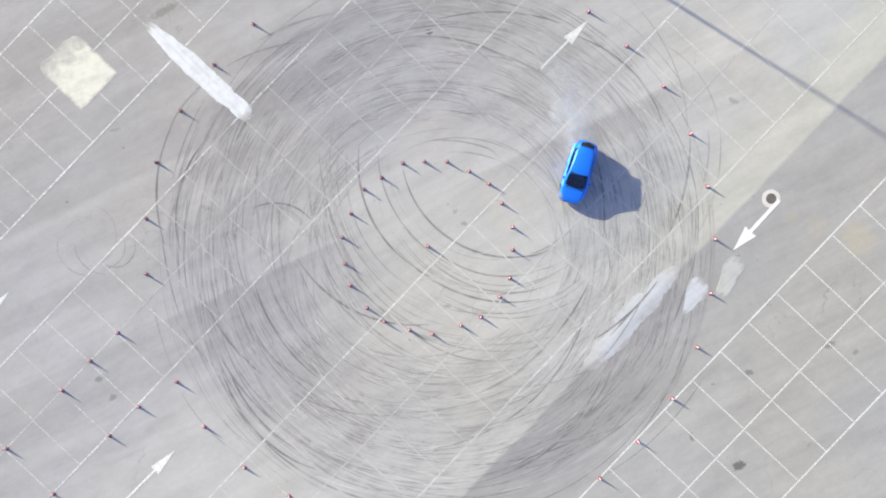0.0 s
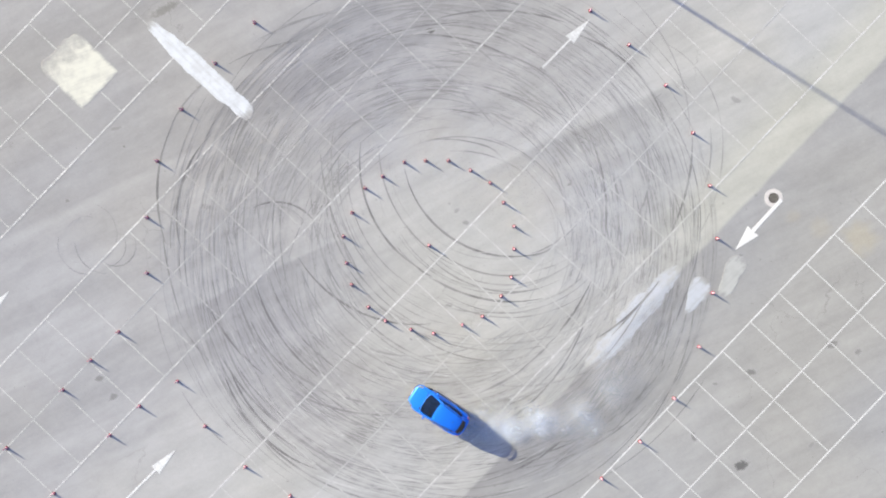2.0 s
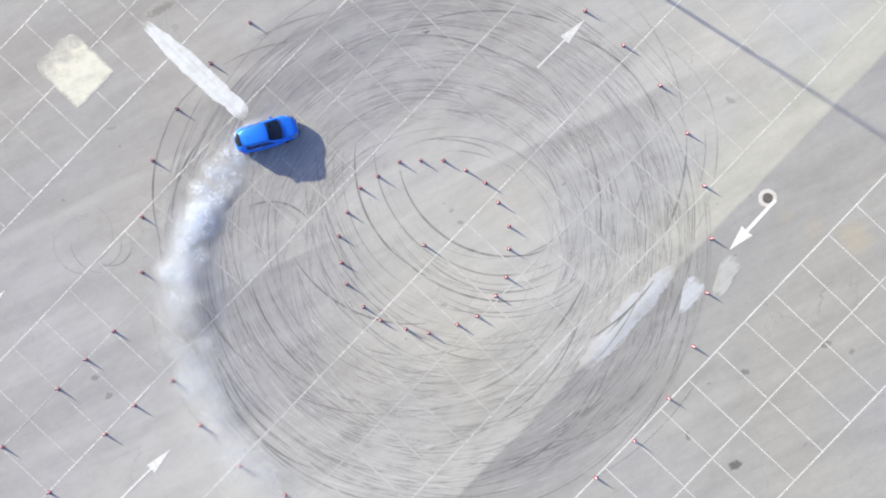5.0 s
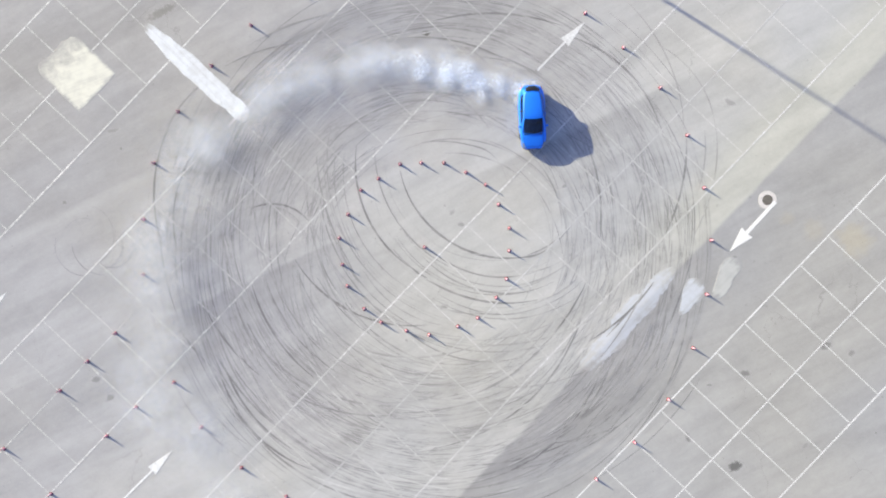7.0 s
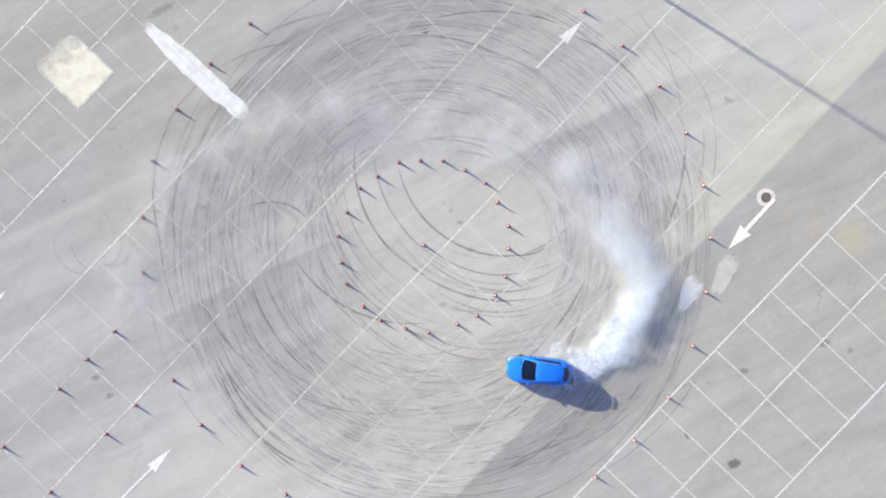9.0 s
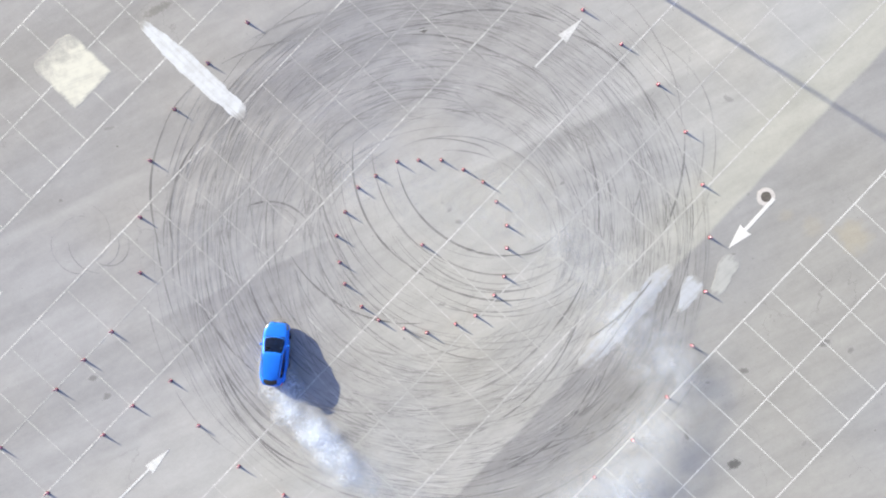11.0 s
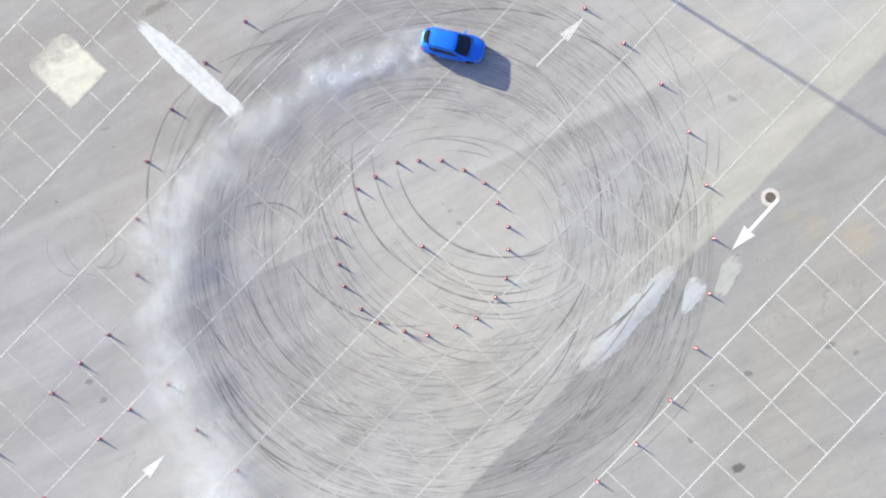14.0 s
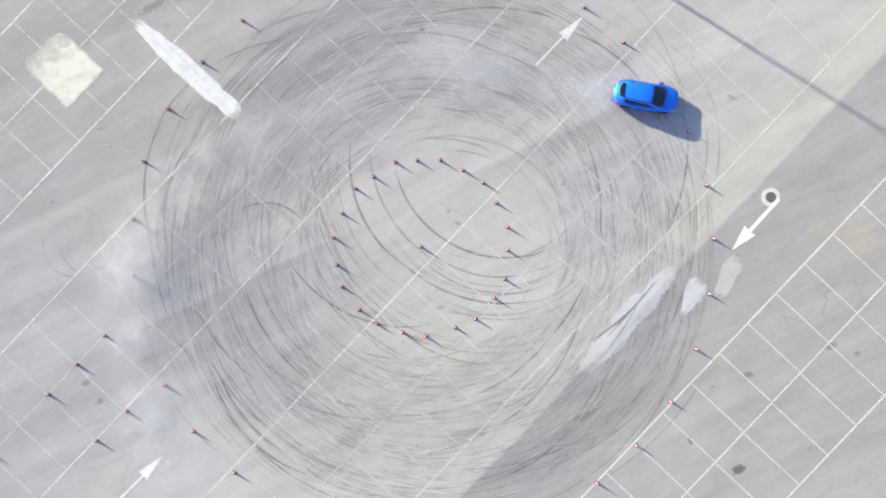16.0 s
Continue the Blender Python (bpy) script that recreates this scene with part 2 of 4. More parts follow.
def mat_car_paint():
    n = Nodes("blue_car_paint")
    oc = n.t.nodes.new("ShaderNodeTexCoord").outputs["Object"]
    flake = n.noise(oc, 260.0, 1.0)
    dust = n.noise(oc, 2.5, 4.0, 0.65)
    c = n.mix(n.span(flake, 0.4, 0.65), (0.0, 0.172, 0.80), (0.001, 0.222, 0.93))
    c = n.mix(n.span(dust, 0.5, 0.9, 0.0, 0.04), c, (0.25, 0.25, 0.25))
    n.bsdf.inputs["Coat Roughness"].default_value = 0.06
    return n.set(color=c, rough=0.38, metal=0.2, coat=0.12, spec=0.3)


def mat_glass(name, tint, rough=0.02):
    n = Nodes(name)
    return n.set(color=tint, rough=rough, glass=1.0, ior=1.45)


def mat_lamp(name, color, glow):
    n = Nodes(name)
    n.bsdf.inputs["Emission Color"].default_value = (*color, 1)
    n.bsdf.inputs["Emission Strength"].default_value = glow
    return n.set(color=color, rough=0.15, coat=1.0)


def mat_smoke():
    """White tyre smoke: thin, torn at the rim, thicker in the middle; each piece has its own density."""
    n = Nodes("tyre_smoke")
    n.t.nodes.remove(n.bsdf)
    oc = n.t.nodes.new("ShaderNodeTexCoord").outputs["Object"]
    info = n.t.nodes.new("ShaderNodeObjectInfo")
    w = n.math("MULTIPLY", info.outputs["Random"], 40.0)
    flat = n.vec("MULTIPLY", oc, (1, 1, 0))
    torn = n.noise(oc, 1.3, 5.0, 0.62, w)
    curl = n.noise(oc, 4.5, 3.0, 0.6, w)
    rr = n.math("ADD", n.vec("LENGTH", flat), n.math("MULTIPLY_ADD", torn, 0.9, -0.45))
    soft = n.span(rr, 1.0, 0.0)
    body = n.math("MULTIPLY", soft, n.math("MULTIPLY", n.span(torn, 0.36, 0.60, 0.1, 1.0), n.span(curl, 0.34, 0.62, 0.2, 1.0)))
    a = n.math("MINIMUM", n.math("MULTIPLY", n.math("MULTIPLY", body, info.outputs["Alpha"]), 1.85), 0.97)
    d, tr, clear = (n.t.nodes.new("ShaderNodeBsdf" + k) for k in ("Diffuse", "Translucent", "Transparent"))
    for s in (d, tr):
        s.inputs["Color"].default_value = (0.85, 0.90, 0.985, 1)
    m1, m2 = n.t.nodes.new("ShaderNodeMixShader"), n.t.nodes.new("ShaderNodeMixShader")
    m1.inputs[0].default_value = 0.5
    n.t.links.new(d.outputs[0], m1.inputs[1])
    n.t.links.new(tr.outputs[0], m1.inputs[2])
    n.t.links.new(a, m2.inputs[0])
    n.t.links.new(clear.outputs[0], m2.inputs[1])
    n.t.links.new(m1.outputs[0], m2.inputs[2])
    n.t.links.new(m2.outputs[0], n.out.inputs["Surface"])
    return n.mat


M = dict(
    concrete=mat_concrete(), rubber_mark=mat_rubber_mark("tyre_rubber_on_concrete", 0.06, 0.55), rubber_faint=mat_rubber_mark("old_tyre_rubber_on_concrete", 0.30, 0.36),
    rubber_clear=mat_rubber_mark("tyre_rubber_streak", 0.44, 0.50, 0.4), rubber_bold=mat_rubber_mark("fresh_tyre_rubber_on_concrete", 0.60, 0.68, 0.5), scuff=mat_scuff(), oil=mat_oil("oil_stain", 0.20, 0.52), fresh_oil=mat_oil("fresh_oil_stain", 0.72, 0.80),
    line=mat_paint("white_bay_paint", (0.66, 0.66, 0.66), 0.8, 0.32),
    line_bold=mat_paint("fresh_bay_paint", (0.72, 0.72, 0.72), 0.42, 0.1),
    line_soft=mat_paint("fading_bay_paint", (0.645, 0.645, 0.645), 0.52, 0.1),
    line_thin=mat_paint("thin_bay_paint", (0.55, 0.55, 0.55), 0.95, 0.40),
    arrow=mat_paint("white_arrow_paint", (0.72, 0.73, 0.74), 0.4, 0.15),
    arrow_new=mat_paint("fresh_arrow_paint", (0.76, 0.76, 0.76), 0.15, 0.0),
    cream=mat_skim("cream_skim", (0.63, 0.625, 0.555), 0.96, (0.94, 0.34, 0), 0.10, 0.5, 0.55),
    white=mat_skim("white_filler", (0.66, 0.695, 0.75), 0.86, (0.73, -0.68, 0), 0.11),
    pale=mat_skim("pale_filler", (0.54, 0.61, 0.75), 0.38, (U.x, U.y, 0), 0.5),
    chalk=mat_skim("chalky_filler", (0.58, 0.63, 0.71), 0.62, (U.x, U.y, 0), 0.32),
    sandy=mat_skim("sandy_filler", (0.54, 0.555, 0.54), 0.55, (U.x, U.y, 0), 0.4),
    ring=mat_paint("dulled_ring_paint", (0.62, 0.585, 0.57), 0.3, 0.0),
    iron=mat_plain("cast_iron", (0.16, 0.145, 0.13), 0.8, 0.1, vary=0.4),
    cone=mat_plain("red_cone_plastic", (0.57, 0.225, 0.325), 0.45, vary=0.25, scale=12),
    cone_base=mat_plain("dark_red_cone_base", (0.22, 0.045, 0.05), 0.6, vary=0.3, scale=12),
    cone_band=mat_plain("white_cone_band", (0.66, 0.52, 0.54), 0.4),
    paint=mat_car_paint(), black=mat_plain("black_plastic", (0.018, 0.018, 0.02), 0.45, vary=0.3),
    seam=mat_plain("panel_gap", (0.006, 0.01, 0.02), 0.8),
    glass=mat_glass("tinted_glass", (0.38, 0.45, 0.56)), tyre=mat_plain("tyre_rubber", (0.02, 0.02, 0.02), 0.8, vary=0.3),
    rim=mat_plain("dark_alloy", (0.09, 0.09, 0.095), 0.35, 0.9), cloth=mat_plain("dark_seat_cloth", (0.05, 0.05, 0.055), 0.9, vary=0.4),
    tail=mat_lamp("red_tail_lamp", (0.5, 0.015, 0.04), 0.12), head=mat_lamp("clear_head_lamp", (0.14, 0.17, 0.22), 0.0),
    plate=mat_plain("white_plate", (0.7, 0.7, 0.7), 0.5), chrome=mat_plain("bright_metal", (0.6, 0.6, 0.6), 0.2, 1.0),
    steel=mat_plain("galvanised_steel", (0.42, 0.43, 0.44), 0.5, 0.7, vary=0.25),
    # the trim's deep blue stands in for sky reflected in the windscreen
    trim=mat_plain("sky_tinted_cabin_trim", (0.022, 0.06, 0.15), 0.6, vary=0.6, scale=3.0), smoke=mat_smoke())


# ---------------------------------------------------------------- mesh helpers
def mesh_of(bm, name, material, smooth=False):
    me = bpy.data.meshes.new(name)
    bmesh.ops.recalc_face_normals(bm, faces=bm.faces)
    bm.to_mesh(me)
    bm.free()
    if smooth:
        me.shade_smooth()
    if material:
        me.materials.append(material)
    return me


def part(name, bm, material, parent, label="", smooth=False):
    ob = new(name, mesh_of(bm, name, material, smooth))
    ob.parent = parent
    return tagged(ob, label)


def thing(name, bm, material, label, category, group="", kind="", smooth=False):
    return tagged(new(name, mesh_of(bm, name, material, smooth)), label, category, group, kind)


def box(bm, cx, cy, cz, sx, sy, sz, bevel=0.0):
    m = Matrix.Translation((cx, cy, cz)) @ Matrix.Diagonal((sx, sy, sz, 1))
    geo = bmesh.ops.create_cube(bm, size=1, matrix=m)
    if bevel:
        edges = list({e for v in geo["verts"] for e in v.link_edges})
        bmesh.ops.bevel(bm, geom=edges, offset=bevel, segments=2, affect="EDGES", profile=0.5)
    return bm


def lathe(bm, profile, n=20, m=Matrix()):
    """Turn (radius, height) pairs about the z axis."""
    rings = [[bm.verts.new(m @ Vector((r * math.cos(2 * math.pi * i / n), r * math.sin(2 * math.pi * i / n), z))) for i in range(n)]
             for r, z in profile]
    for a, b in zip(rings, rings[1:]):
        for i in range(n):
            bm.faces.new((a[i], a[(i + 1) % n], b[(i + 1) % n], b[i]))
    bm.faces.new(rings[0][::-1])
    bm.faces.new(rings[-1])
    return bm


def sheet(bm, fn, aa, bb, skip=None, close=False):
    """A grid of faces over the surface fn(a, b)."""
    g = [[bm.verts.new(fn(a, b)) for b in bb] for a in aa]
    for i in range(len(aa) - 1):
        for j in range(len(bb) - 1):
            if skip and skip((aa[i] + aa[i + 1]) / 2, (bb[j] + bb[j + 1]) / 2):
                continue
            bm.faces.new((g[i][j], g[i + 1][j], g[i + 1][j + 1], g[i][j + 1]))
    loose = [v for v in bm.verts if not v.link_faces]
    for v in loose:
        bm.verts.remove(v)
    return bm


def steps(a, b, n):
    return [a + (b - a) * i / n for i in range(n + 1)]


def slab(bm, outline, z0, z1, flare=0.0):
    """A flat plate with the given outline, its rim thinning out over the flare."""
    lo = []
    for i, (x, y) in enumerate(outline):
        (ax, ay), (bx, by) = outline[i - 1], outline[(i + 1) % len(outline)]
        d = max(1e-6, math.hypot(bx - ax, by - ay))
        lo.append(bm.verts.new((x + (by - ay) / d * flare, y - (bx - ax) / d * flare, z0)))
    hi = [bm.verts.new((x, y, z1)) for x, y in outline]
    bm.faces.new(hi)
    k = len(lo)
    for i in range(k):
        bm.faces.new((lo[i], lo[(i + 1) % k], hi[(i + 1) % k], hi[i]))
    return bm


def curve_at(rows, t):
    """Smooth value of keyed rows (t, values...) at t."""
    ts = [r[0] for r in rows]
    i = max(0, min(len(ts) - 2, sum(1 for x in ts if x <= t) - 1))
    a, b = rows[i], rows[i + 1]
    h = b[0] - a[0]
    f = (t - a[0]) / h
    before, after = rows[max(0, i - 1)], rows[min(len(rows) - 1, i + 2)]
    out = []
    for k in range(1, len(a)):
        ma = (b[k] - before[k]) / (b[0] - before[0]) * h
        mb = (after[k] - a[k]) / (after[0] - a[0]) * h
        if f < 0 or f > 1:
            out.append(a[k] + (b[k] - a[k]) * f)
        else:
            out.append((2 * f ** 3 - 3 * f ** 2 + 1) * a[k] + (f ** 3 - 2 * f ** 2 + f) * ma + (3 * f ** 2 - 2 * f ** 3) * b[k] + (f ** 3 - f ** 2) * mb)
    return out


# ---------------------------------------------------------------- ground and markings
def build_ground():
    bm = bmesh.new()
    cuts = [-2500, -600, -150, -60, -30, -15, 0, 15, 30, 60, 150, 600, 2500]
    sheet(bm, lambda a, b: Vector((a, b, 0)), cuts, cuts)
    thing("ground", bm, M["concrete"], "old grey concrete yard with rubbed-in tyre rubber and paving bands", "ground", kind="structure")


def build_lines():
    """Bay lines: long lines along the rows, short ones between the bays."""
    rows = [(-31.3, -26.85, -22.5), (-16.45, -12.25, -7.8), (0.2, 5.35, 10.55), (18.67, 23.56, 28.74)]
    turn = Matrix.Rotation(radians(ANGLE), 4, "Z")
    for k, row in enumerate(rows):
        for j, v in enumerate(row):
            wide = 0.11 if j != 1 else 0.09
            bm = bmesh.new()
            aa = steps(-62, 62, 90)
            sheet(bm, lambda a, b: Vector((a, b * wide / 2 + 0.02 * noise.noise((a * 0.8, v, b)), 0)), aa, (-1, 1))
            ob = thing("bay_line", bm, M["line_bold" if k == 3 else "line" if k == 0 or j != 1 else "line_thin"], "worn white line along a row of parking bays", "road marking", "bay lines", "structure")
            ob.matrix_world = Matrix.Translation(uv(0, v, 0.007)) @ turn
        for a, b in zip(row, row[1:]):
            bm = bmesh.new()
            sheet(bm, lambda s, c: Vector((c * 0.038, -s, 0)), steps(0.09, (b - a) - 0.09, 3), (-1, 1))
            short = thing("bay_divider", bm, M["line_soft" if k == 3 else "line_thin"], "thin worn white line between two parking bays", "road marking", "bay dividers", "structure")
            first = True
            for i in range(-16, 17):
                m = Matrix.Translation(uv(-0.25 + 2.78 * i, a, 0.0072)) @ turn @ Matrix.Rotation(radians(0.7), 4, "Z")
                if first:
                    short.matrix_world, first = m, False
                else:
                    copy_thing(short, m)


def build_arrow(tail, tip, shaft, head_len, head_wide, material, label):
    tail, tip = Vector((*tail, 0)), Vector((*tip, 0))
    d = tip - tail
    L = d.length
    w, h = shaft / 2, head_wide / 2
    bm = bmesh.new()
    slab(bm, [(0, -w), (L - head_len, -w), (L - head_len - 0.05, -h), (L, 0), (L - head_len - 0.05, h), (L - head_len, w), (0, w)], 0.0, 0.010)
    ob = thing("direction_arrow", bm, M[material], label, "road marking", "direction arrows", "structure")
    ob.matrix_world = Matrix.Translation(tail) @ Matrix.Rotation(math.atan2(d.y, d.x), 4, "Z")
    return ob


def rough_strip(p0, p1, width, seed, rag=0.25, ends=0.5, start=1.0, tail=0.25):
    """Outline of a ragged strip from p0 to p1, in metres about its middle."""
    a, b = Vector((*p0, 0)), Vector((*p1, 0))
    L = (b - a).length
    k = 110
    top, low = [], []
    for i in range(k + 1):
        s = i / k
        e = min(1.0, (min(s, 1 - s) * L / ends + 0.12)) ** 0.5 * (start + (1 - start) * min(1, max(0, s - 0.12) * 6)) * (1 - tail * max(0, s - 0.35) / 0.65)
        n1 = noise.fractal(Vector((s * L * 0.55, seed, 0)), 0.7, 2.2, 6)
        n2 = noise.fractal(Vector((s * L * 0.55, seed + 9, 3)), 0.7, 2.2, 6)
        top.append((s * L, width / 2 * e * (1 + rag * n1)))
        low.append((s * L, -width / 2 * e * (1 + rag * n2)))
    m = Matrix.Translation(a) @ Matrix.Rotation(math.atan2((b - a).y, (b - a).x), 4, "Z")
    return low + top[::-1], m


def build_patches():
    for p0, p1, w, seed, mat, rag, label in (
            ((-20.35, 15.5), (-13.3, 9.0), 1.36, 3, "white", 0.30, "long ragged strip of white filler across the concrete"),
            ((16.1, -1.25), (9.95, -8.2), 1.55, 11, "pale", 0.5, "long worn strip of bluish pale filler with tyre marks across"),
            ((17.95, -2.1), (16.55, -4.45), 1.35, 21, "chalk", 0.4, "short ragged patch of chalky white filler"),
            ((20.45, -0.6), (19.0, -3.3), 1.3, 31, "sandy", 0.4, "faint ragged patch of sandy pale filler")):
        outline, m = rough_strip(p0, p1, w, seed, rag, start={"white": 0.5, "pale": 0.6}.get(mat, 1.0), tail={"chalk": 0.75, "sandy": 0.5}.get(mat, 0.2))
        bm = slab(bmesh.new(), outline, 0.0, 0.009, 0.05)
        if mat != "white":
            for vert in bm.verts:
                vert.co.z *= 0.8
        ob = thing("filler_patch", bm, M[mat], label, "patch", "filler patches", "structure")
        ob.matrix_world = m
    # square patch of cream paint, one corner worn round
    out = []
    k = 80
    for i in range(k):
        a = 2 * math.pi * i / k
        c, s = math.cos(a), math.sin(a)
        q = 30.0 if c > -0.2 else 5.0
        r = 1.80 / (abs(c) ** q + abs(s) ** q) ** (1 / q)
        r *= 1 + (0.03 if c > -0.2 else 0.11) * noise.fractal(Vector((c * 2.2, s * 2.2, 2)), 0.9, 2.0, 4)
        out.append((r * c * (1.32 if c < 0 else 1.0), r * s))
    bm = slab(bmesh.new(), out, 0.0, 0.009, 0.05)
    ob = thing("paint_patch", bm, M["cream"], "square patch of cream paint with brush streaks on concrete", "patch", kind="structure")
    ob.matrix_world = Matrix.Translation((-24.92, 12.08, 0)) @ Matrix.Rotation(radians(-44), 4, "Z")


def build_manhole():
    root = tagged(new("manhole"), "round iron manhole cover with a painted white ring", "manhole cover")
    root.location = (22.6, 3.47, 0)
    bm = bmesh.new()
    n = 48
    ri, ro = [], []
    for i in range(n):
        a = 2 * math.pi * i / n
        rag = 1 + 0.05 * noise.fractal(Vector((math.cos(a) * 2, math.sin(a) * 2, 7)), 0.9, 2.0, 3)
        ri.append((0.36 * math.cos(a), 0.36 * math.sin(a)))
        ro.append((0.63 * rag * math.cos(a), 0.63 * rag * math.sin(a)))
    vi = [bm.verts.new((*p, 0.008)) for p in ri]
    vo = [bm.verts.new((*p, 0.008)) for p in ro]
    vd = [bm.verts.new((p[0] * 1.01, p[1] * 1.01, 0)) for p in ro]
    for i in range(n):
        j = (i + 1) % n
        bm.faces.new((vi[i], vi[j], vo[j], vo[i]))
        bm.faces.new((vo[i], vo[j], vd[j], vd[i]))
    part("painted_ring", bm, M["ring"], root, "thick dulled white painted ring")
    part("iron_cover", lathe(bmesh.new(), [(0.365, 0.0), (0.365, 0.006), (0.33, 0.012), (0.29, 0.008), (0.05, 0.010), (0.001, 0.010)], 36), M["iron"], root, "dark cast iron cover")


def build_stains():
    """Oil spots: places, half length, half width and turn in metres and degrees."""
    rnd = random.Random(5)
    spots = [(-0.97, 14.95, 0.42, 0.28, 0), (20.4, -14.9, 0.68, 0.44, 25), (-6.5, 13.8, 0.28, 0.2, 10), (-7.55, 13.6, 0.3, 0.22, 0),
             (1.98, 16.3, 0.35, 0.2, 5), (-16.4, 2.85, 0.5, 0.3, -15), (21.1, -8.5, 0.5, 0.26, 0), (28.4, -7.1, 0.32, 0.25, 40), (1.45, 1.75, 0.3, 0.22, 0),
             (0.3, -3.95, 0.42, 0.28, 30), (-2.1, 10.2, 0.13, 0.12, 0), (0.35, 3.05, 0.13, 0.12, 0), (0.85, 2.6, 0.32, 0.2, 40), (20.0, 10.2, 0.55, 0.28, -25),
             (-22.0, 6.95, 0.14, 0.12, 0), (-25.9, 3.25, 0.2, 0.16, 0), (21.4, 3.65, 0.14, 0.1, 0), (18.6, -9.3, 0.2, 0.11, 0), (12.1, 4.6, 0.14, 0.12, 0),
             (-22.7, -10.2, 0.4, 0.3, 30), (-23.7, -9.0, 0.42, 0.3, 0), (-2.3, -11.6, 0.22, 0.4, 0), (26.6, -6.6, 0.6, 0.35, 10), (-5.6, -9.2, 0.4, 0.14, -20),
             (8.6, 4.4, 0.24, 0.2, 0), (-2.3, -6.25, 0.16, 0.1, -30), (20.3, -0.55, 0.3, 0.2, 40),
             (14.6, 10.4, 0.5, 0.06, 40), (-10.7, 12.1, 0.13, 0.1, 0), (-14.0, 9.0, 0.3, 0.12, 0), (-19.2, 16.4, 1.5, 0.4, 28), (-22.6, 8.2, 0.6, 0.16, 12), (-11.2, 13.9, 0.4, 0.2, 20),
             (6.6, -13.4, 0.3, 0.12, 30), (30.1, -12.6, 0.12, 0.1, 0), (25.2, -13.5, 0.3, 0.18, 40), (17.1, -12.9, 0.2, 0.5, 20)]
    for x, y, a, b, turn in spots:
        out = []
        s = rnd.uniform(0, 50)
        for i in range(28):
            g = 2 * math.pi * i / 28
            r = 1 + 0.35 * noise.fractal(Vector((math.cos(g) * 1.6, math.sin(g) * 1.6, s)), 0.9, 2.0, 3)
            out.append((r * math.cos(g), r * math.sin(g)))
        bm = slab(bmesh.new(), out, 0.0, 0.0004)
        fresh = (x, y) in ((20.4, -14.9), (-0.97, 14.95))
        ob = thing("oil_stain", bm, M["fresh_oil" if fresh else "oil"], ("fresh black" if fresh else "dark") + " oil stain soaked into the concrete", "stain", "oil stains", "structure")
        ob.matrix_world = Matrix.Translation((x, y, 0.0028)) @ Matrix.Rotation(radians(turn), 4, "Z") @ Matrix.Diagonal((a, b, 1, 1))


# bold marks by part of the circle: middle x, y, radius, first and last angle, boldness
EAST_MARKS = [
    (-4.7, 4.5, 16.23, -55, -24, 3), (-17.3, 1.1, 33.55, -17, -4, 2), (-48.3, 11.4, 65.72, -18, -11, 1), (5.4, 4.7, 6.23, -88, -49, 1), (5.4, 3.0, 3.56, -85, -46, 2),
    (5.1, 2.4, 6.19, -85, -44, 2)]
PATCH_MARKS = [
    (3.6, 5.6, 13.64, -60, -35, 3), (-14.8, 19.4, 36.52, -44, -38, 2), (-5.4, 6.3, 21.46, -40, -24, 1)]
SOUTH_MARKS = [
    (-5.6, -5.7, 9.97, -166, -108, 3), (-5.1, -4.8, 10.28, -161, -119, 3), (-4.1, 1.9, 13.36, -123, -86, 2), (-1.9, -1.1, 14.46, -138, -95, 2), (-2.3, 1.5, 14.31, -112, -94, 1),
    (-3.4, -7.6, 9.05, -126, -89, 2), (-8.1, -5.4, 9.55, -161, -121, 1), (-7.4, -4.1, 12.04, -152, -120, 1), (-1.6, -2.1, 15.34, -157, -134, 1), (-4.8, -2.0, 9.32, -139, -105, 1),
    (-2.7, 6.2, 17.42, -92, -66, 2), (0.7, -5.4, 10.71, -80, -24, 3), (6.0, 2.9, 16.35, -84, -67, 2), (-8.2, 13.9, 29.81, -80, -62, 1), (-0.4, -0.5, 15.70, -101, -79, 2)]
SOUTHEAST_MARKS = [
    (0.8, -3.8, 12.72, -82, -53, 1), (-6.3, 9.3, 21.13, -66, -56, 2), (5.2, -6.9, 6.03, -58, -12, 2), (-1.2, 1.1, 14.20, -98, -56, 1), (2.6, -5.4, 10.27, -65, -37, 1),
    (-3.9, -1.8, 16.83, -39, -22, 2)]
MIDDLE_MARKS = [
    (4.6, 6.9, 7.47, -169, -74, 3), (2.8, 6.0, 8.65, 172, 239, 3), (4.6, 7.1, 9.16, -180, -116, 2), (3.2, 5.0, 11.57, -175, -146, 2), (5.2, 5.6, 13.37, -160, -144, 2),
    (1.5, 4.2, 3.17, 75, 13, 1), (4.6, 6.6, 10.23, -140, -78, 3), (4.3, 5.9, 7.76, -130, -72, 2), (4.7, 5.2, 8.19, -136, -76, 2), (-1.9, 4.3, 9.50, -149, -84, 3),
    (4.3, 5.5, 12.87, -151, -107, 2), (3.4, 1.0, 8.70, -140, -69, 2), (2.7, 3.3, 7.72, -125, -88, 1), (1.4, 2.4, 7.69, -150, -99, 1)]
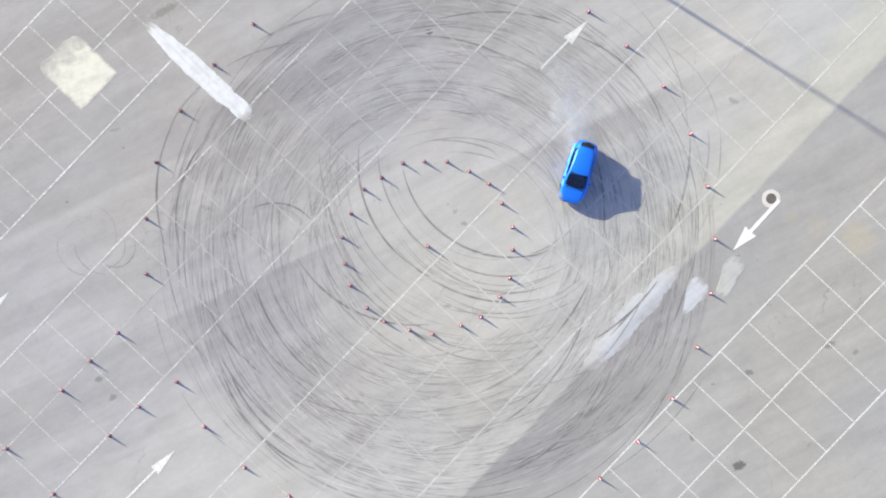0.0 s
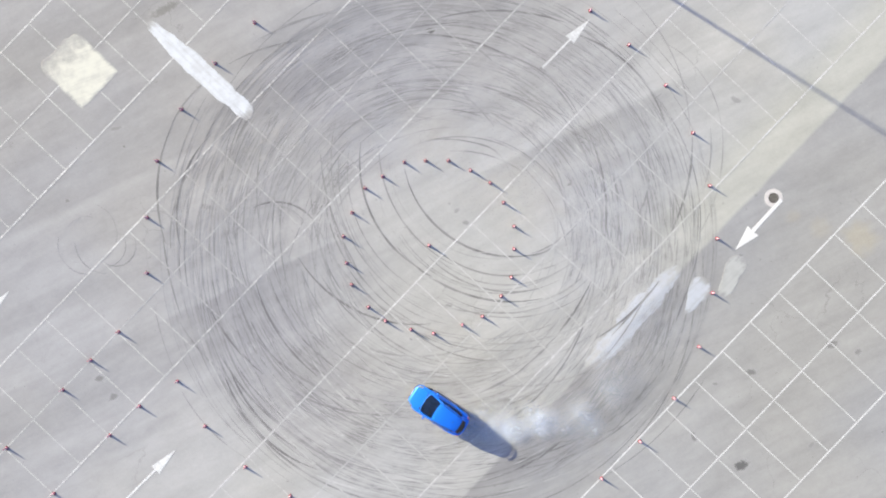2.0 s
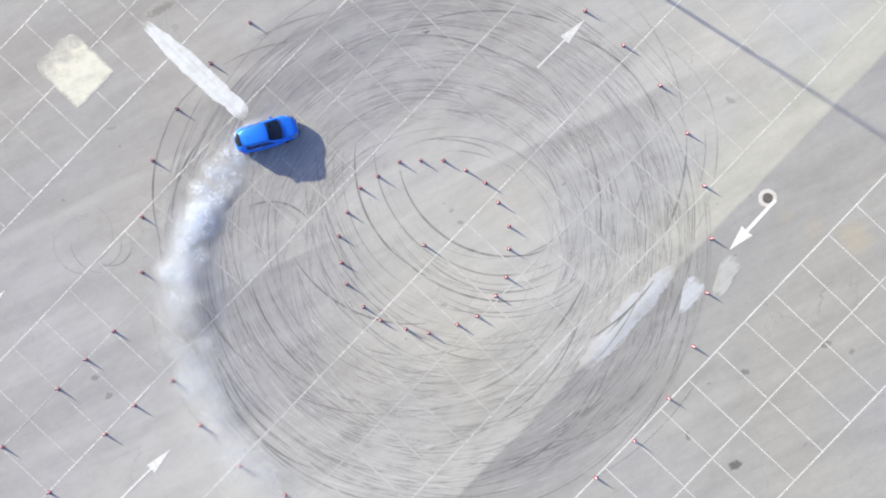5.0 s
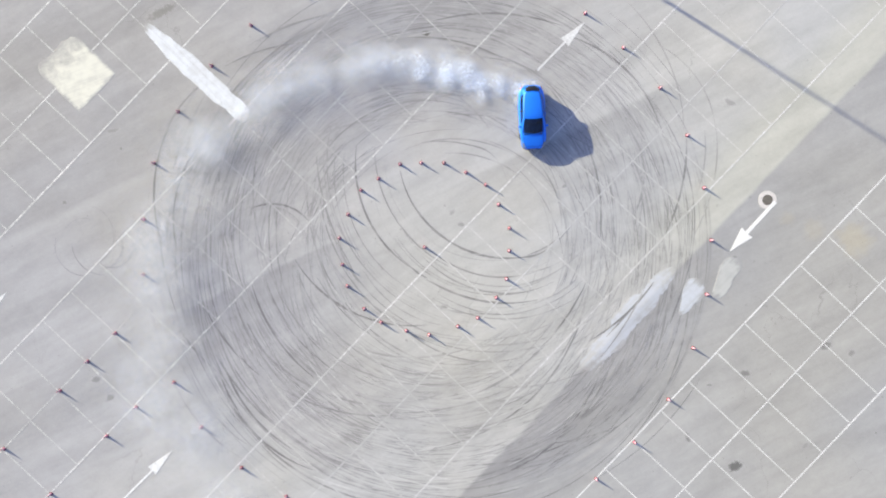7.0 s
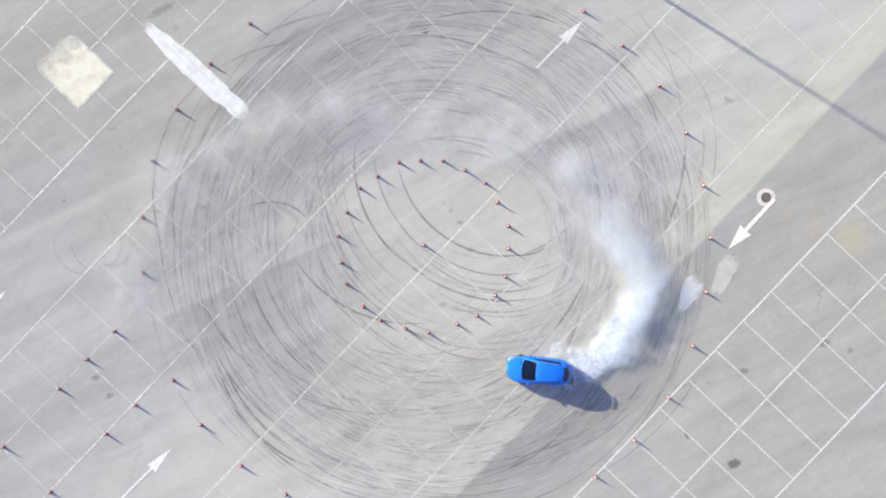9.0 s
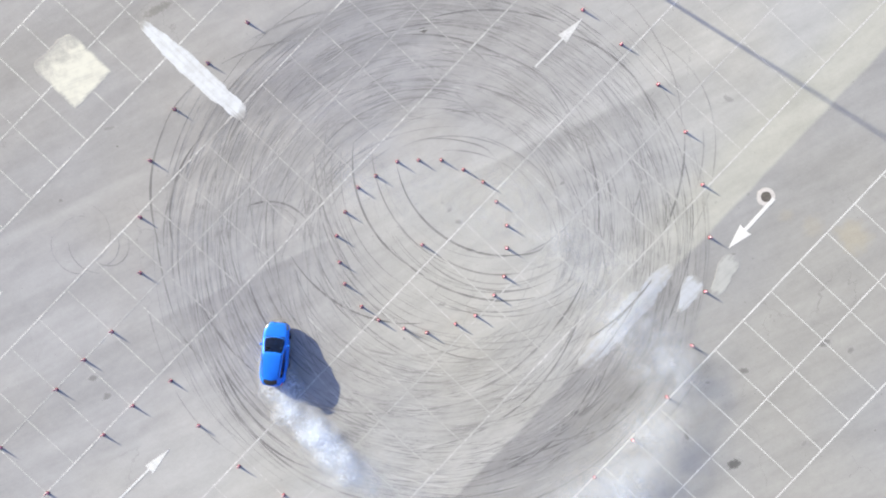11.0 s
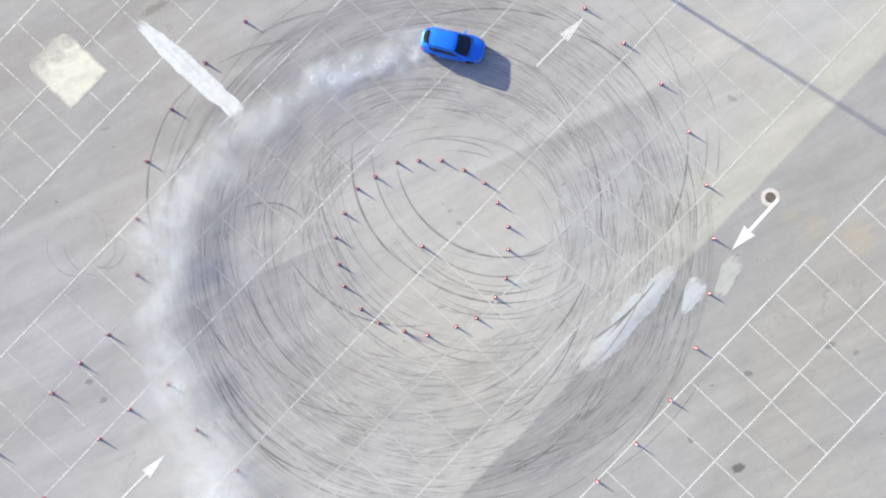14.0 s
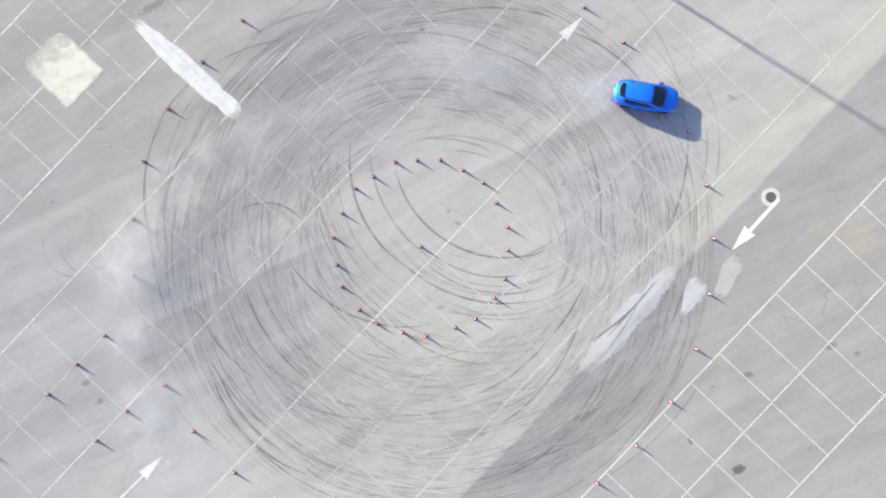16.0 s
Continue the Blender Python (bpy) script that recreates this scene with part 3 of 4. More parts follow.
NORTHWEST_MARKS = [
    (-8.6, 1.8, 12.50, 120, 87, 2), (-6.6, 5.3, 10.88, 121, 89, 1), (-12.0, 5.6, 7.31, 159, 119, 2), (-3.0, -3.7, 20.50, 120, 100, 1), (-8.7, 3.8, 11.02, 156, 198, 3),
    (-10.5, 2.2, 7.88, 135, 197, 3), (-10.3, 0.7, 8.55, 147, 185, 2), (-11.6, -0.2, 3.37, 117, 35, 3), (7.0, 7.3, 15.55, -177, -152, 2), (-11.7, 0.5, 2.44, 111, -6, 1),
    (-19.8, 1.3, 1.27, 123, -27, 1), (-15.2, -5.3, 9.96, 40, 19, 2)]
NORTH_MARKS = [
    (3.5, 2.0, 14.33, 106, 70, 3), (-1.6, 1.7, 12.98, 95, 63, 3), (1.5, 8.2, 6.69, 77, 56, 2), (0.9, 1.4, 14.09, 119, 70, 2), (-1.8, 4.0, 9.16, 117, 74, 1),
    (-2.5, 9.0, 3.97, 83, 37, 1), (0.3, 10.5, 3.75, 73, 37, 2), (-1.0, -1.5, 13.09, 112, 83, 1), (-6.5, 0.9, 12.41, 53, 37, 1), (2.2, 5.7, 7.81, 73, 27, 2),
    (-2.2, 6.2, 10.19, 110, 74, 1)]
NORTHEAST_MARKS = [
    (6.4, 6.0, 9.11, 77, 17, 3), (4.2, 8.0, 12.61, 46, 1, 1), (0.6, 1.6, 16.13, 69, 44, 2), (1.0, 4.8, 9.10, 59, 23, 2), (4.6, 5.7, 6.25, 69, 24, 1),
    (11.6, 7.6, 7.45, 63, 5, 1), (7.6, 6.3, 5.41, 65, 21, 1), (-2.2, 2.3, 13.31, 28, -11, 3)]
NORTHEAST_MARKS_INNER = [
    (2.9, 7.4, 14.12, 3, -34, 3), (3.6, 3.1, 12.14, 22, -13, 2), (6.7, 7.1, 12.43, 6, -33, 1), (9.3, 7.2, 9.05, 7, -22, 1), (-6.9, -0.8, 18.06, 30, 12, 1),
    (3.7, 6.4, 7.13, -71, -37, 2), (7.9, 5.3, 6.16, 27, -34, 2), (1.5, 1.5, 6.93, 44, -0, 1)]
WEST_MARKS = [
    (-1.6, 0.6, 11.78, -165, -127, 3), (-0.9, 1.3, 11.59, -163, -123, 3), (-8.6, 0.2, 10.98, -151, -125, 2), (-3.6, 2.3, 14.07, -152, -129, 3), (12.1, 4.3, 30.03, -161, -154, 2),
    (4.8, 3.5, 24.32, -175, -160, 2), (2.2, 0.3, 22.52, -169, -157, 1), (-2.9, -1.7, 6.77, 179, 212, 1), (5.5, 3.9, 19.78, -166, -146, 1), (-2.9, 0.3, 10.43, -141, -116, 1),
    (-5.6, 2.1, 11.72, -144, -122, 1), (-2.9, 0.0, 13.92, -180, -149, 1)]


def build_tyre_marks():
    """Black arcs left by drifting cars: rings about the cones, wide loops and a few small ones."""
    rnd = random.Random(17)
    verts, faces = [], []

    def finish(name, material, label, kind="stuff", group=""):
        me = bpy.data.meshes.new(name)
        me.from_pydata(verts, [], faces)
        me.materials.append(M[material])
        tagged(new(name, me), label, "tyre marks" if kind == "stuff" else "tyre mark", group, kind)
        verts.clear()
        faces.clear()

    def arc(cx, cy, r, a0, span, wide, grow=0.0, z=None):
        k = max(8, int(abs(span) * r / 0.45))
        z = z or 0.0030 + rnd.random() * 0.0025
        base = len(verts)
        for i in range(k + 1):
            f = i / k
            a = a0 + span * f
            rr = r + grow * f + 0.06 * noise.noise((a * 1.5, r, cx))
            w = wide * (0.25 + 0.75 * min(1, 4 * f, 4 * (1 - f))) * (1 + 0.25 * noise.noise((a * r * 0.9, cx, 4.0)))
            for q in (rr - w / 2, rr + w / 2):
                verts.append((cx + q * math.cos(a), cy + q * math.sin(a), z))
        for i in range(k):
            b = base + 2 * i
            faces.append((b, b + 1, b + 3, b + 2))

    def trail(cx, cy, r, a0, span, wide, grow):
        """The thin parallel scratches of one slide."""
        for i in range(rnd.choice((1, 2, 2, 3))):
            arc(cx, cy, r + (rnd.uniform(0.15, 1.6) if i else 0), a0 + rnd.uniform(-0.1, 0.1), span * rnd.uniform(0.6, 1), wide * rnd.uniform(0.6, 1.1), grow)

    # crowded scratches all round the circle
    for i in range(340):
        r = rnd.triangular(7.0, 17.6, 14.0)
        g = rnd.uniform(0, 2 * math.pi)
        off = rnd.uniform(0, 1) ** 0.7 * max(0.6, min(18.2 - r, r - 5.6)) * 0.8
        trail(off * math.cos(g), RING.y + off * math.sin(g), r, rnd.uniform(0, 2 * math.pi), rnd.uniform(0.4, 1.8), rnd.uniform(0.045, 0.125), rnd.uniform(-0.9, 0.9))
    # finest where the cars slide most
    for lo, hi, many in ((185, 262, 170), (60, 150, 170), (-30, 50, 130), (262, 335, 110)):
        for i in range(many):
            arc(rnd.uniform(-2.0, 1.5), rnd.uniform(-1.5, 2.0), rnd.uniform(9.5, 17.0), radians(rnd.uniform(lo, hi)), rnd.uniform(0.2, 0.9), rnd.uniform(0.03, 0.06), rnd.uniform(-0.6, 0.6))
    # long sweeps under and about the inner ring of cones
    for i in range(46):
        arc(3.2 + rnd.uniform(-1, 1.6), 5.0 + rnd.uniform(-1, 1.6), rnd.uniform(6.5, 13.5), radians(rnd.uniform(165, 260)), rnd.uniform(0.6, 1.7), rnd.uniform(0.04, 0.10))
    for i in range(30):
        arc(1.5 + rnd.uniform(-1, 1.5), 1.5 + rnd.uniform(-1, 1.5), rnd.uniform(7.0, 10.0), radians(rnd.uniform(-80, 60)), rnd.uniform(0.4, 1.2), rnd.uniform(0.04, 0.08))
    # thin sweeps at the rim
    for i in range(16):
        trail(rnd.uniform(-0.7, 0.5), rnd.uniform(-0.4, 1.0), rnd.uniform(17.0, 18.6), radians(rnd.uniform(125, 200)), rnd.uniform(0.4, 1.2), rnd.uniform(0.05, 0.09), 0.0)
        trail(rnd.uniform(-0.7, 0.5), rnd.uniform(0.0, 1.8), rnd.uniform(16.0, 18.8), radians(rnd.uniform(-35, 45)), rnd.uniform(0.4, 1.1), rnd.uniform(0.05, 0.09), 0.0)
    # small loops beside the ring
    for cx, cy, r, k in ((-12.0, 0.2, 2.6, 9), (-24.7, 0.5, 1.8, 5), (-23.0, 0.3, 2.0, 4)):
        for i in range(k):
            arc(cx + rnd.uniform(-0.5, 0.5), cy + rnd.uniform(-0.5, 0.5), r * rnd.uniform(0.7, 1.25), rnd.uniform(0, 6.3), rnd.uniform(1.0, 3.2), rnd.uniform(0.04, 0.08))
    finish("tyre_marks", "rubber_mark", "many overlapping faint arcs of tyre rubber on concrete")
    # pale scuffs where the tyres have cleaned the concrete
    for i in range(150):
        g = radians(rnd.uniform(200, 320)) if i % 3 else rnd.uniform(0, 6.28)
        arc(rnd.uniform(-2, 2), rnd.uniform(-1, 2), rnd.uniform(8.5, 17.5), g, rnd.uniform(0.1, 0.5), rnd.uniform(0.04, 0.10), rnd.uniform(-0.4, 0.4))
    finish("pale_scuffs", "scuff", "pale scuffed streaks among the tyre marks")
    # marks that stand out, each by itself
    for rows in (EAST_MARKS, PATCH_MARKS, SOUTH_MARKS, SOUTHEAST_MARKS, MIDDLE_MARKS, NORTHWEST_MARKS, NORTH_MARKS, NORTHEAST_MARKS, NORTHEAST_MARKS_INNER, WEST_MARKS):
        for cx, cy, r, a0, a1, bold in rows:
            z = 0.0088 + rnd.random() * 0.0010 if rows is PATCH_MARKS else None
            wide = (0.09, 0.11, 0.14)[bold - 1]
            arc(cx, cy, r, radians(a0), radians(a1 - a0), wide, z=z)
            finish("tyre_mark", ("rubber_faint", "rubber_clear", "rubber_bold")[bold - 1], ("faint", "clear", "bold dark")[bold - 1] + " arc of tyre rubber on worn concrete", "structure", "tyre marks of single slides")


# ---------------------------------------------------------------- cones and lamp post
INNER = [(-2.72, 5.88), (-1.25, 5.99), (0.31, 5.99), (1.83, 5.33), (3.19, 4.47), (4.09, 3.11), (4.82, 1.48), (4.82, -0.08), (4.63, -2.02),
         (3.93, -3.31), (2.65, -4.71), (1.28, -5.29), (-0.7, -5.88), (-2.26, -5.6), (-4.01, -5.02), (-5.18, -4.09), (-6.34, -2.53), (-6.69, -1.05),
         (-6.89, 0.78), (-6.3, 2.41), (-5.41, 4.09), (-4.2, 4.9), (-1.01, 0.16)]
OUTER = [(-13.0, 15.45), (-15.72, 12.65), (-18.02, 9.49), (-19.69, 5.95), (-20.39, 2.06), (-20.39, -1.75), (-18.29, -9.18), (-16.38, -12.26),
         (-13.62, -15.06), (-10.54, -17.04), (10.82, -15.8), (13.46, -13.27), (15.8, -10.31), (17.51, -6.77), (18.44, -3.07), (18.75, 0.66),
         (18.25, 4.28), (17.08, 7.9), (15.21, 11.17), (12.68, 13.93), (10.04, 16.3), (-9.75, 17.75)]
GATE = [(-22.33, -5.8), (-24.24, -7.74), (-26.15, -9.77), (-30.0, -13.77), (-20.89, -10.89), (-22.92, -12.88), (-26.77, -16.89)]


def build_cones():
    root = tagged(new("traffic_cone"), "small red plastic traffic cone standing on concrete", "traffic cone", "cones marking the drift circle")
    part("base", box(bmesh.new(), 0, 0, 0.015, 0.23, 0.23, 0.03, 0.012), M["cone_base"], root, "dark red square foot")
    part("body", lathe(bmesh.new(), [(0.09, 0.03), (0.085, 0.05), (0.058, 0.20)], 18), M["cone"], root, smooth=True)
    part("band", lathe(bmesh.new(), [(0.060, 0.20), (0.062, 0.205), (0.046, 0.285), (0.044, 0.29)], 18), M["cone_band"], root, "white reflective band", smooth=True)
    part("tip", lathe(bmesh.new(), [(0.043, 0.29), (0.024, 0.41), (0.030, 0.415), (0.030, 0.44), (0.020, 0.45)], 18), M["cone"], root, smooth=True)
    rnd = random.Random(3)
    first = True
    for x, y in INNER + OUTER + GATE:
        m = Matrix.Translation((x - 0.04, y + 0.02, 0)) @ Matrix.Rotation(rnd.uniform(0, 1.5), 4, "Z")
        if first:
            root.matrix_world, first = m, False
        else:
            copy_thing(root, m)


def build_lamp_post():
    """The post whose long shadow crosses the yard; it stands beside the yard."""
    root = tagged(new("lamp_post"), "tall grey steel lamp post standing beside the yard", "lamp post")
    root.location = (1.3, 26.2, 0)
    part("foot", box(bmesh.new(), 0, 0, 0.02, 0.5, 0.5, 0.04, 0.008), M["steel"], root)
    part("pole", lathe(bmesh.new(), [(0.13, 0.04), (0.11, 1.0), (0.045, 24.0), (0.04, 24.02)], 20), M["steel"], root, smooth=True)
    part("lamp_head", box(bmesh.new(), -0.35, 0.2, 24.05, 0.9, 0.35, 0.12, 0.04), M["steel"], root)


# ---------------------------------------------------------------- the car
WHEEL_X, WHEEL_R, TRACK = (1.33, -1.32), 0.33, 0.705
PLAN = [(2.17, 0.36), (2.12, 0.565), (2.02, 0.705), (1.85, 0.80), (1.5, 0.875), (0.9, 0.905), (0, 0.91), (-1.0, 0.915), (-1.6, 0.875), (-1.95, 0.765), (-2.12, 0.61), (-2.2, 0.40)]
DECK = [(2.17, 0.58), (2.12, 0.66), (2.02, 0.72), (1.85, 0.775), (1.5, 0.855), (1.2, 0.905), (0.9, 0.91), (0.6, 0.92), (-1.0, 0.93), (-1.9, 0.965), (-2.12, 0.95), (-2.2, 0.86)]
ROOF = [(1.24, 0.955), (1.08, 1.035), (0.62, 1.235), (0.35, 1.345), (0.15, 1.42), (-0.3, 1.465), (-0.8, 1.462), (-1.3, 1.43), (-1.6, 1.385), (-1.78, 1.335), (-1.92, 1.18), (-2.06, 1.0)]
ROOF_W = [(1.24, 0.79), (0.62, 0.72), (0.2, 0.645), (-0.4, 0.60), (-1.3, 0.53), (-1.78, 0.46), (-2.06, 0.47)]
BELT_W = [(1.24, 0.82), (0.62, 0.85), (0.0, 0.865), (-1.0, 0.84), (-1.6, 0.73), (-2.06, 0.58)]


def along(rows, x):
    rows = sorted(rows)
    return curve_at(rows, min(max(x, rows[0][0]), rows[-1][0]))[0]


def body_point(x, q):
    """The lower body: q runs from -1 (under the right side) over the top to 1."""
    w, zt = along(PLAN, x), along(DECK, x)
    low = 0.19 if abs(x) < 1.75 else 0.19 + 0.10 * min(1, (abs(x) - 1.75) / 0.4)
    for wx in WHEEL_X:
        if abs(x - wx) < 0.385:
            low = max(low, WHEEL_R + math.sqrt(0.385 ** 2 - (x - wx) ** 2))
    shoulder = zt - 0.05
    waist = low + (shoulder - low) * 0.58
    prof = [(0, 0.0, zt + 0.015), (0.20, 0.50, zt + 0.01), (0.36, 0.80, zt - 0.012), (0.46, 0.93, shoulder - 0.01), (0.54, 0.985, shoulder - 0.06), (0.68, 1.0, waist),
            (0.84, 0.985, low + (shoulder - low) * 0.25), (0.94, 0.955, low), (1.0, 0.80, low)]
    f, z = curve_at(prof, abs(q))
    return Vector((x, math.copysign(f * w, q) if q else 0, z))


def cabin_point(x, s):
    """The glasshouse: s runs from -1 (right belt line) over the roof to 1."""
    zc, yr, yb = along(ROOF, x), along(ROOF_W, x), along(BELT_W, x)
    zb = 0.93
    crown = 0.045 if zc > 1.1 else 0.03
    a = abs(s)
    if a <= 0.7:
        k = a / 0.7
        y, z = yr * k, zc - crown * k ** 2.4
    else:
        k = (a - 0.7) / 0.3
        zr = zc - crown
        y, z = yr + (yb - yr) * (k + 0.10 * math.sin(math.pi * k)), zr + (zb - zr) * k ** 1.15
    bow = min(1.0, a / 0.7) ** 2
    bend = -0.17 * min(1, max(0, x / 0.6)) + 0.10 * min(1, max(0, (-1.2 - x) / 0.6))
    return Vector((x + bend * bow, math.copysign(y, s) if s else 0, z))


def lifted(fn, off):
    def g(a, b):
        e = 0.01
        n = (fn(a + e, b) - fn(a - e, b)).cross(fn(a, b + e) - fn(a, b - e))
        p = fn(a, b)
        if n.length < 1e-9:
            return p
        n.normalize()
        if n.dot(p - Vector((p.x * 0.8, 0, 0.55))) < 0:
            n = -n
        return p + n * off
    return g


def panel(fn, a0, a1, b0, b1, na, nb, off):
    return sheet(bmesh.new(), lifted(fn, off), steps(a0, a1, na), steps(b0, b1, nb))


def build_wheel(car, x, side):
    root = new("wheel", None)
    root.parent = car
    root.location = (x, side * TRACK, WHEEL_R)
    turn = Matrix.Rotation(math.pi / 2, 4, "X")
    part("tyre", lathe(bmesh.new(), [(0.22, -0.10), (0.30, -0.115), (0.325, -0.09), (0.33, 0), (0.325, 0.09), (0.30, 0.115), (0.22, 0.10)], 32, turn), M["tyre"], root, smooth=True)
    bm = bmesh.new()
    lathe(bm, [(0.235, -0.095), (0.235, 0.095)], 28, turn)
    for i in range(5):
        m = Matrix.Rotation(2 * math.pi * i / 5, 4, "Y") @ Matrix.Translation((0, -side * -0.10, 0.12))
        bmesh.ops.create_cube(bm, size=1, matrix=m @ Matrix.Diagonal((0.055, 0.03, 0.22, 1)))
    lathe(bm, [(0.05, -0.112), (0.05, 0.112)], 14, turn)
    part("rim", bm, M["rim"], root, "dark alloy rim with five spokes")
    return root


def build_car():
    car = tagged(new("car"), "bright blue hatchback car drifting sideways with smoking tyres", "car")
    xs = sorted(set([2.17, 2.15, 2.12, 2.07, 2.02, 1.94, 1.85] + [round(x, 3) for wx in WHEEL_X for x in steps(wx - 0.385, wx + 0.385, 18)]
                    + steps(-0.9, 0.9, 9) + [-1.75, -1.85, -1.95, -2.04, -2.12, -2.17, -2.2]))
    qs = [-1, -0.94, -0.88, -0.84, -0.76, -0.68, -0.61, -0.54, -0.5, -0.46, -0.41, -0.36, -0.28, -0.2, -0.1]
    qs = qs + [0] + [-q for q in qs[::-1]]
    bm = sheet(bmesh.new(), body_point, xs, qs)
    for row in (xs[0], xs[-1]):
        ring = sorted((v for v in bm.verts if abs(v.co.x - row) < 1e-5), key=lambda v: v.index)
        ring = [min((v for v in ring), key=lambda v: (v.co - body_point(row, q)).length) for q in qs]
        bm.faces.new(list(dict.fromkeys(ring)))
    body = part("body", bm, M["paint"], car, "glossy bright blue bodywork", smooth=True)
    part("underbody", box(bmesh.new(), 0, 0, 0.30, 3.9, 1.30, 0.16, 0.03), M["black"], car)
    # glasshouse, with real window openings
    bx = [1.24, 1.19, 1.1, 1.0, 0.8, 0.62, 0.5, 0.42, 0.34, 0.25, 0.10, 0.0, -0.1, -0.34, -0.42, -0.7, -1.0, -1.16, -1.22, -1.4, -1.58, -1.64, -1.7, -1.78, -1.85, -1.92, -2.0, -2.03, -2.06]
    bs = [-1, -0.965, -0.87, -0.79, -0.745, -0.7, -0.65, -0.6, -0.4, -0.2]
    bs = bs + [0] + [-s for s in bs[::-1]]
    wins = [("windscreen", 0.25, 1.19, -0.65, 0.65), ("rear_window", -2.0, -1.78, -0.60, 0.60)]
    for sd in (1, -1):
        lo, hi = sorted((0.79 * sd, 0.965 * sd))
        wins += [("front_side_window", -0.34, 0.62, lo, hi), ("rear_side_window", -1.16, -0.42, lo, hi), ("quarter_window", -1.58, -1.22, lo, hi)]

    def hole(x, s):
        return any(a < x < b and c < s < d for _, a, b, c, d in wins)

    cabin = part("cabin", sheet(bmesh.new(), cabin_point, bx[::-1], bs, hole), M["paint"], car, "blue roof and pillars", smooth=True)
    for name, a, b, c, d in wins:
        nx = max(4, int((b - a) / 0.07))
        part(name, panel(cabin_point, a, b, c, d, nx, 10, -0.004), M["glass"], car, "dark tinted glass", smooth=True)
    for sd in (1, -1):
        lo, hi = sorted((0.79 * sd, 0.965 * sd))
        for a, b in ((-0.42, -0.34), (-1.22, -1.16)):
            part("pillar_trim", panel(cabin_point, a, b, lo, hi, 2, 6, 0.003), M["black"], car, "gloss black pillar trim")
    # roof spoiler
    part("spoiler", sheet(bmesh.new(), lambda a, b: Vector((-1.70 - 0.24 * a - 0.10 * (1 - b * b) * a + 0.05 * b * b, b * 0.47, 1.405 - 0.02 * a - 0.04 * b * b + (0.018 if 0.1 < a < 0.95 else 0))), steps(0, 1, 6), steps(-1, 1, 14)), M["black"], car, "black roof spoiler", smooth=True)
    part("spoiler_edge", sheet(bmesh.new(), lambda a, b: Vector((-1.89 - 0.15 * (1 - b * b) - 0.03 * a, b * 0.47, 1.385 - 0.04 * b * b - 0.05 * a)), steps(0, 1, 2), steps(-1, 1, 14)), M["paint"], car, "blue trailing edge of the spoiler")
    # interior
    # sheet added to hide the blue deck; sky reflection is in its colour
    part("interior_trim", box(bmesh.new(), -0.32, 0, 0.975, 2.8, 1.24, 0.03, 0.01), M["trim"], car, "dark sheet over the body deck, tinted like reflected sky")
    part("dashboard", box(bmesh.new(), 0.84, 0, 0.905, 0.66, 1.26, 0.08, 0.03), M["trim"], car, "dark dashboard, tinted like reflected sky")
    for sd in (1, -1):
        bm = box(bmesh.new(), -0.05, sd * 0.37, 0.62, 0.50, 0.48, 0.18, 0.05)
        box(bm, -0.36, sd * 0.37, 0.90, 0.16, 0.46, 0.60, 0.05)
        box(bm, -0.40, sd * 0.37, 1.25, 0.10, 0.26, 0.16, 0.04)
        part("front_seat", bm, M["cloth"], car, "dark cloth seat with headrest")
        part("headlight", panel(body_point, 1.72, 2.08, *sorted((sd * 0.37, sd * 0.52)), 8, 6, 0.006), M["head"], car, "clear swept headlight", smooth=True)
        part("tail_light", panel(body_point, -2.10, -1.90, *sorted((sd * 0.44, sd * 0.60)), 6, 6, 0.008), M["tail"], car, "red tail light", smooth=True)
        part("fog_light_recess", panel(body_point, 1.98, 2.12, *sorted((sd * 0.72, sd * 0.90)), 4, 4, 0.006), M["black"], car)
        part("bonnet_gap", panel(body_point, 1.24, 1.99, *sorted((sd * 0.365, sd * 0.375)), 10, 1, 0.003), M["seam"], car)
        for x0 in (0.80, -0.38, -1.14):
            part("door_gap", panel(body_point, x0, x0 + 0.012, *sorted((sd * 0.47, sd * 0.92)), 1, 12, 0.003), M["seam"], car)
        for x0 in (-0.22, -1.0):
            bm = box(bmesh.new(), x0, sd * 0.915, 0.79, 0.20, 0.035, 0.03, 0.01)
            part("door_handle", bm, M["paint"], car)
        part("roof_gutter", panel(cabin_point, -1.62, 0.16, *sorted((sd * 0.695, sd * 0.722)), 18, 1, 0.004), M["seam"], car, "dark roof gutter strip")
        part("sill", box(bmesh.new(), 0, sd * 0.845, 0.21, 1.80, 0.07, 0.08, 0.02), M["black"], car, "black side sill")
        mir = part("mirror", box(bmesh.new(), 0.66, sd * 0.945, 1.0, 0.13, 0.19, 0.13, 0.045), M["paint"], car, "blue door mirror", smooth=True)
        part("mirror_arm", box(bmesh.new(), 0.68, sd * 0.87, 0.955, 0.06, 0.10, 0.03, 0.01), M["black"], mir)
        part("mirror_glass", box(bmesh.new(), 0.592, sd * 0.945, 1.0, 0.006, 0.16, 0.09, 0.002), M["chrome"], mir)
        part("exhaust_tip", lathe(bmesh.new(), [(0.04, 0), (0.045, 0.0), (0.045, 0.10), (0.04, 0.10)], 14, Matrix.Translation((-2.12, sd * 0.5, 0.30)) @ Matrix.Rotation(-math.pi / 2, 4, "Y")), M["chrome"], car)
        part("wiper", box(bmesh.new(), 1.10, 0.28 * sd + 0.08, 1.035, 0.02, 0.52, 0.015, 0.004), M["black"], car)
    bm = box(bmesh.new(), -0.98, 0, 0.62, 0.48, 1.24, 0.18, 0.05)
    box(bm, -1.28, 0, 0.90, 0.16, 1.22, 0.55, 0.05)
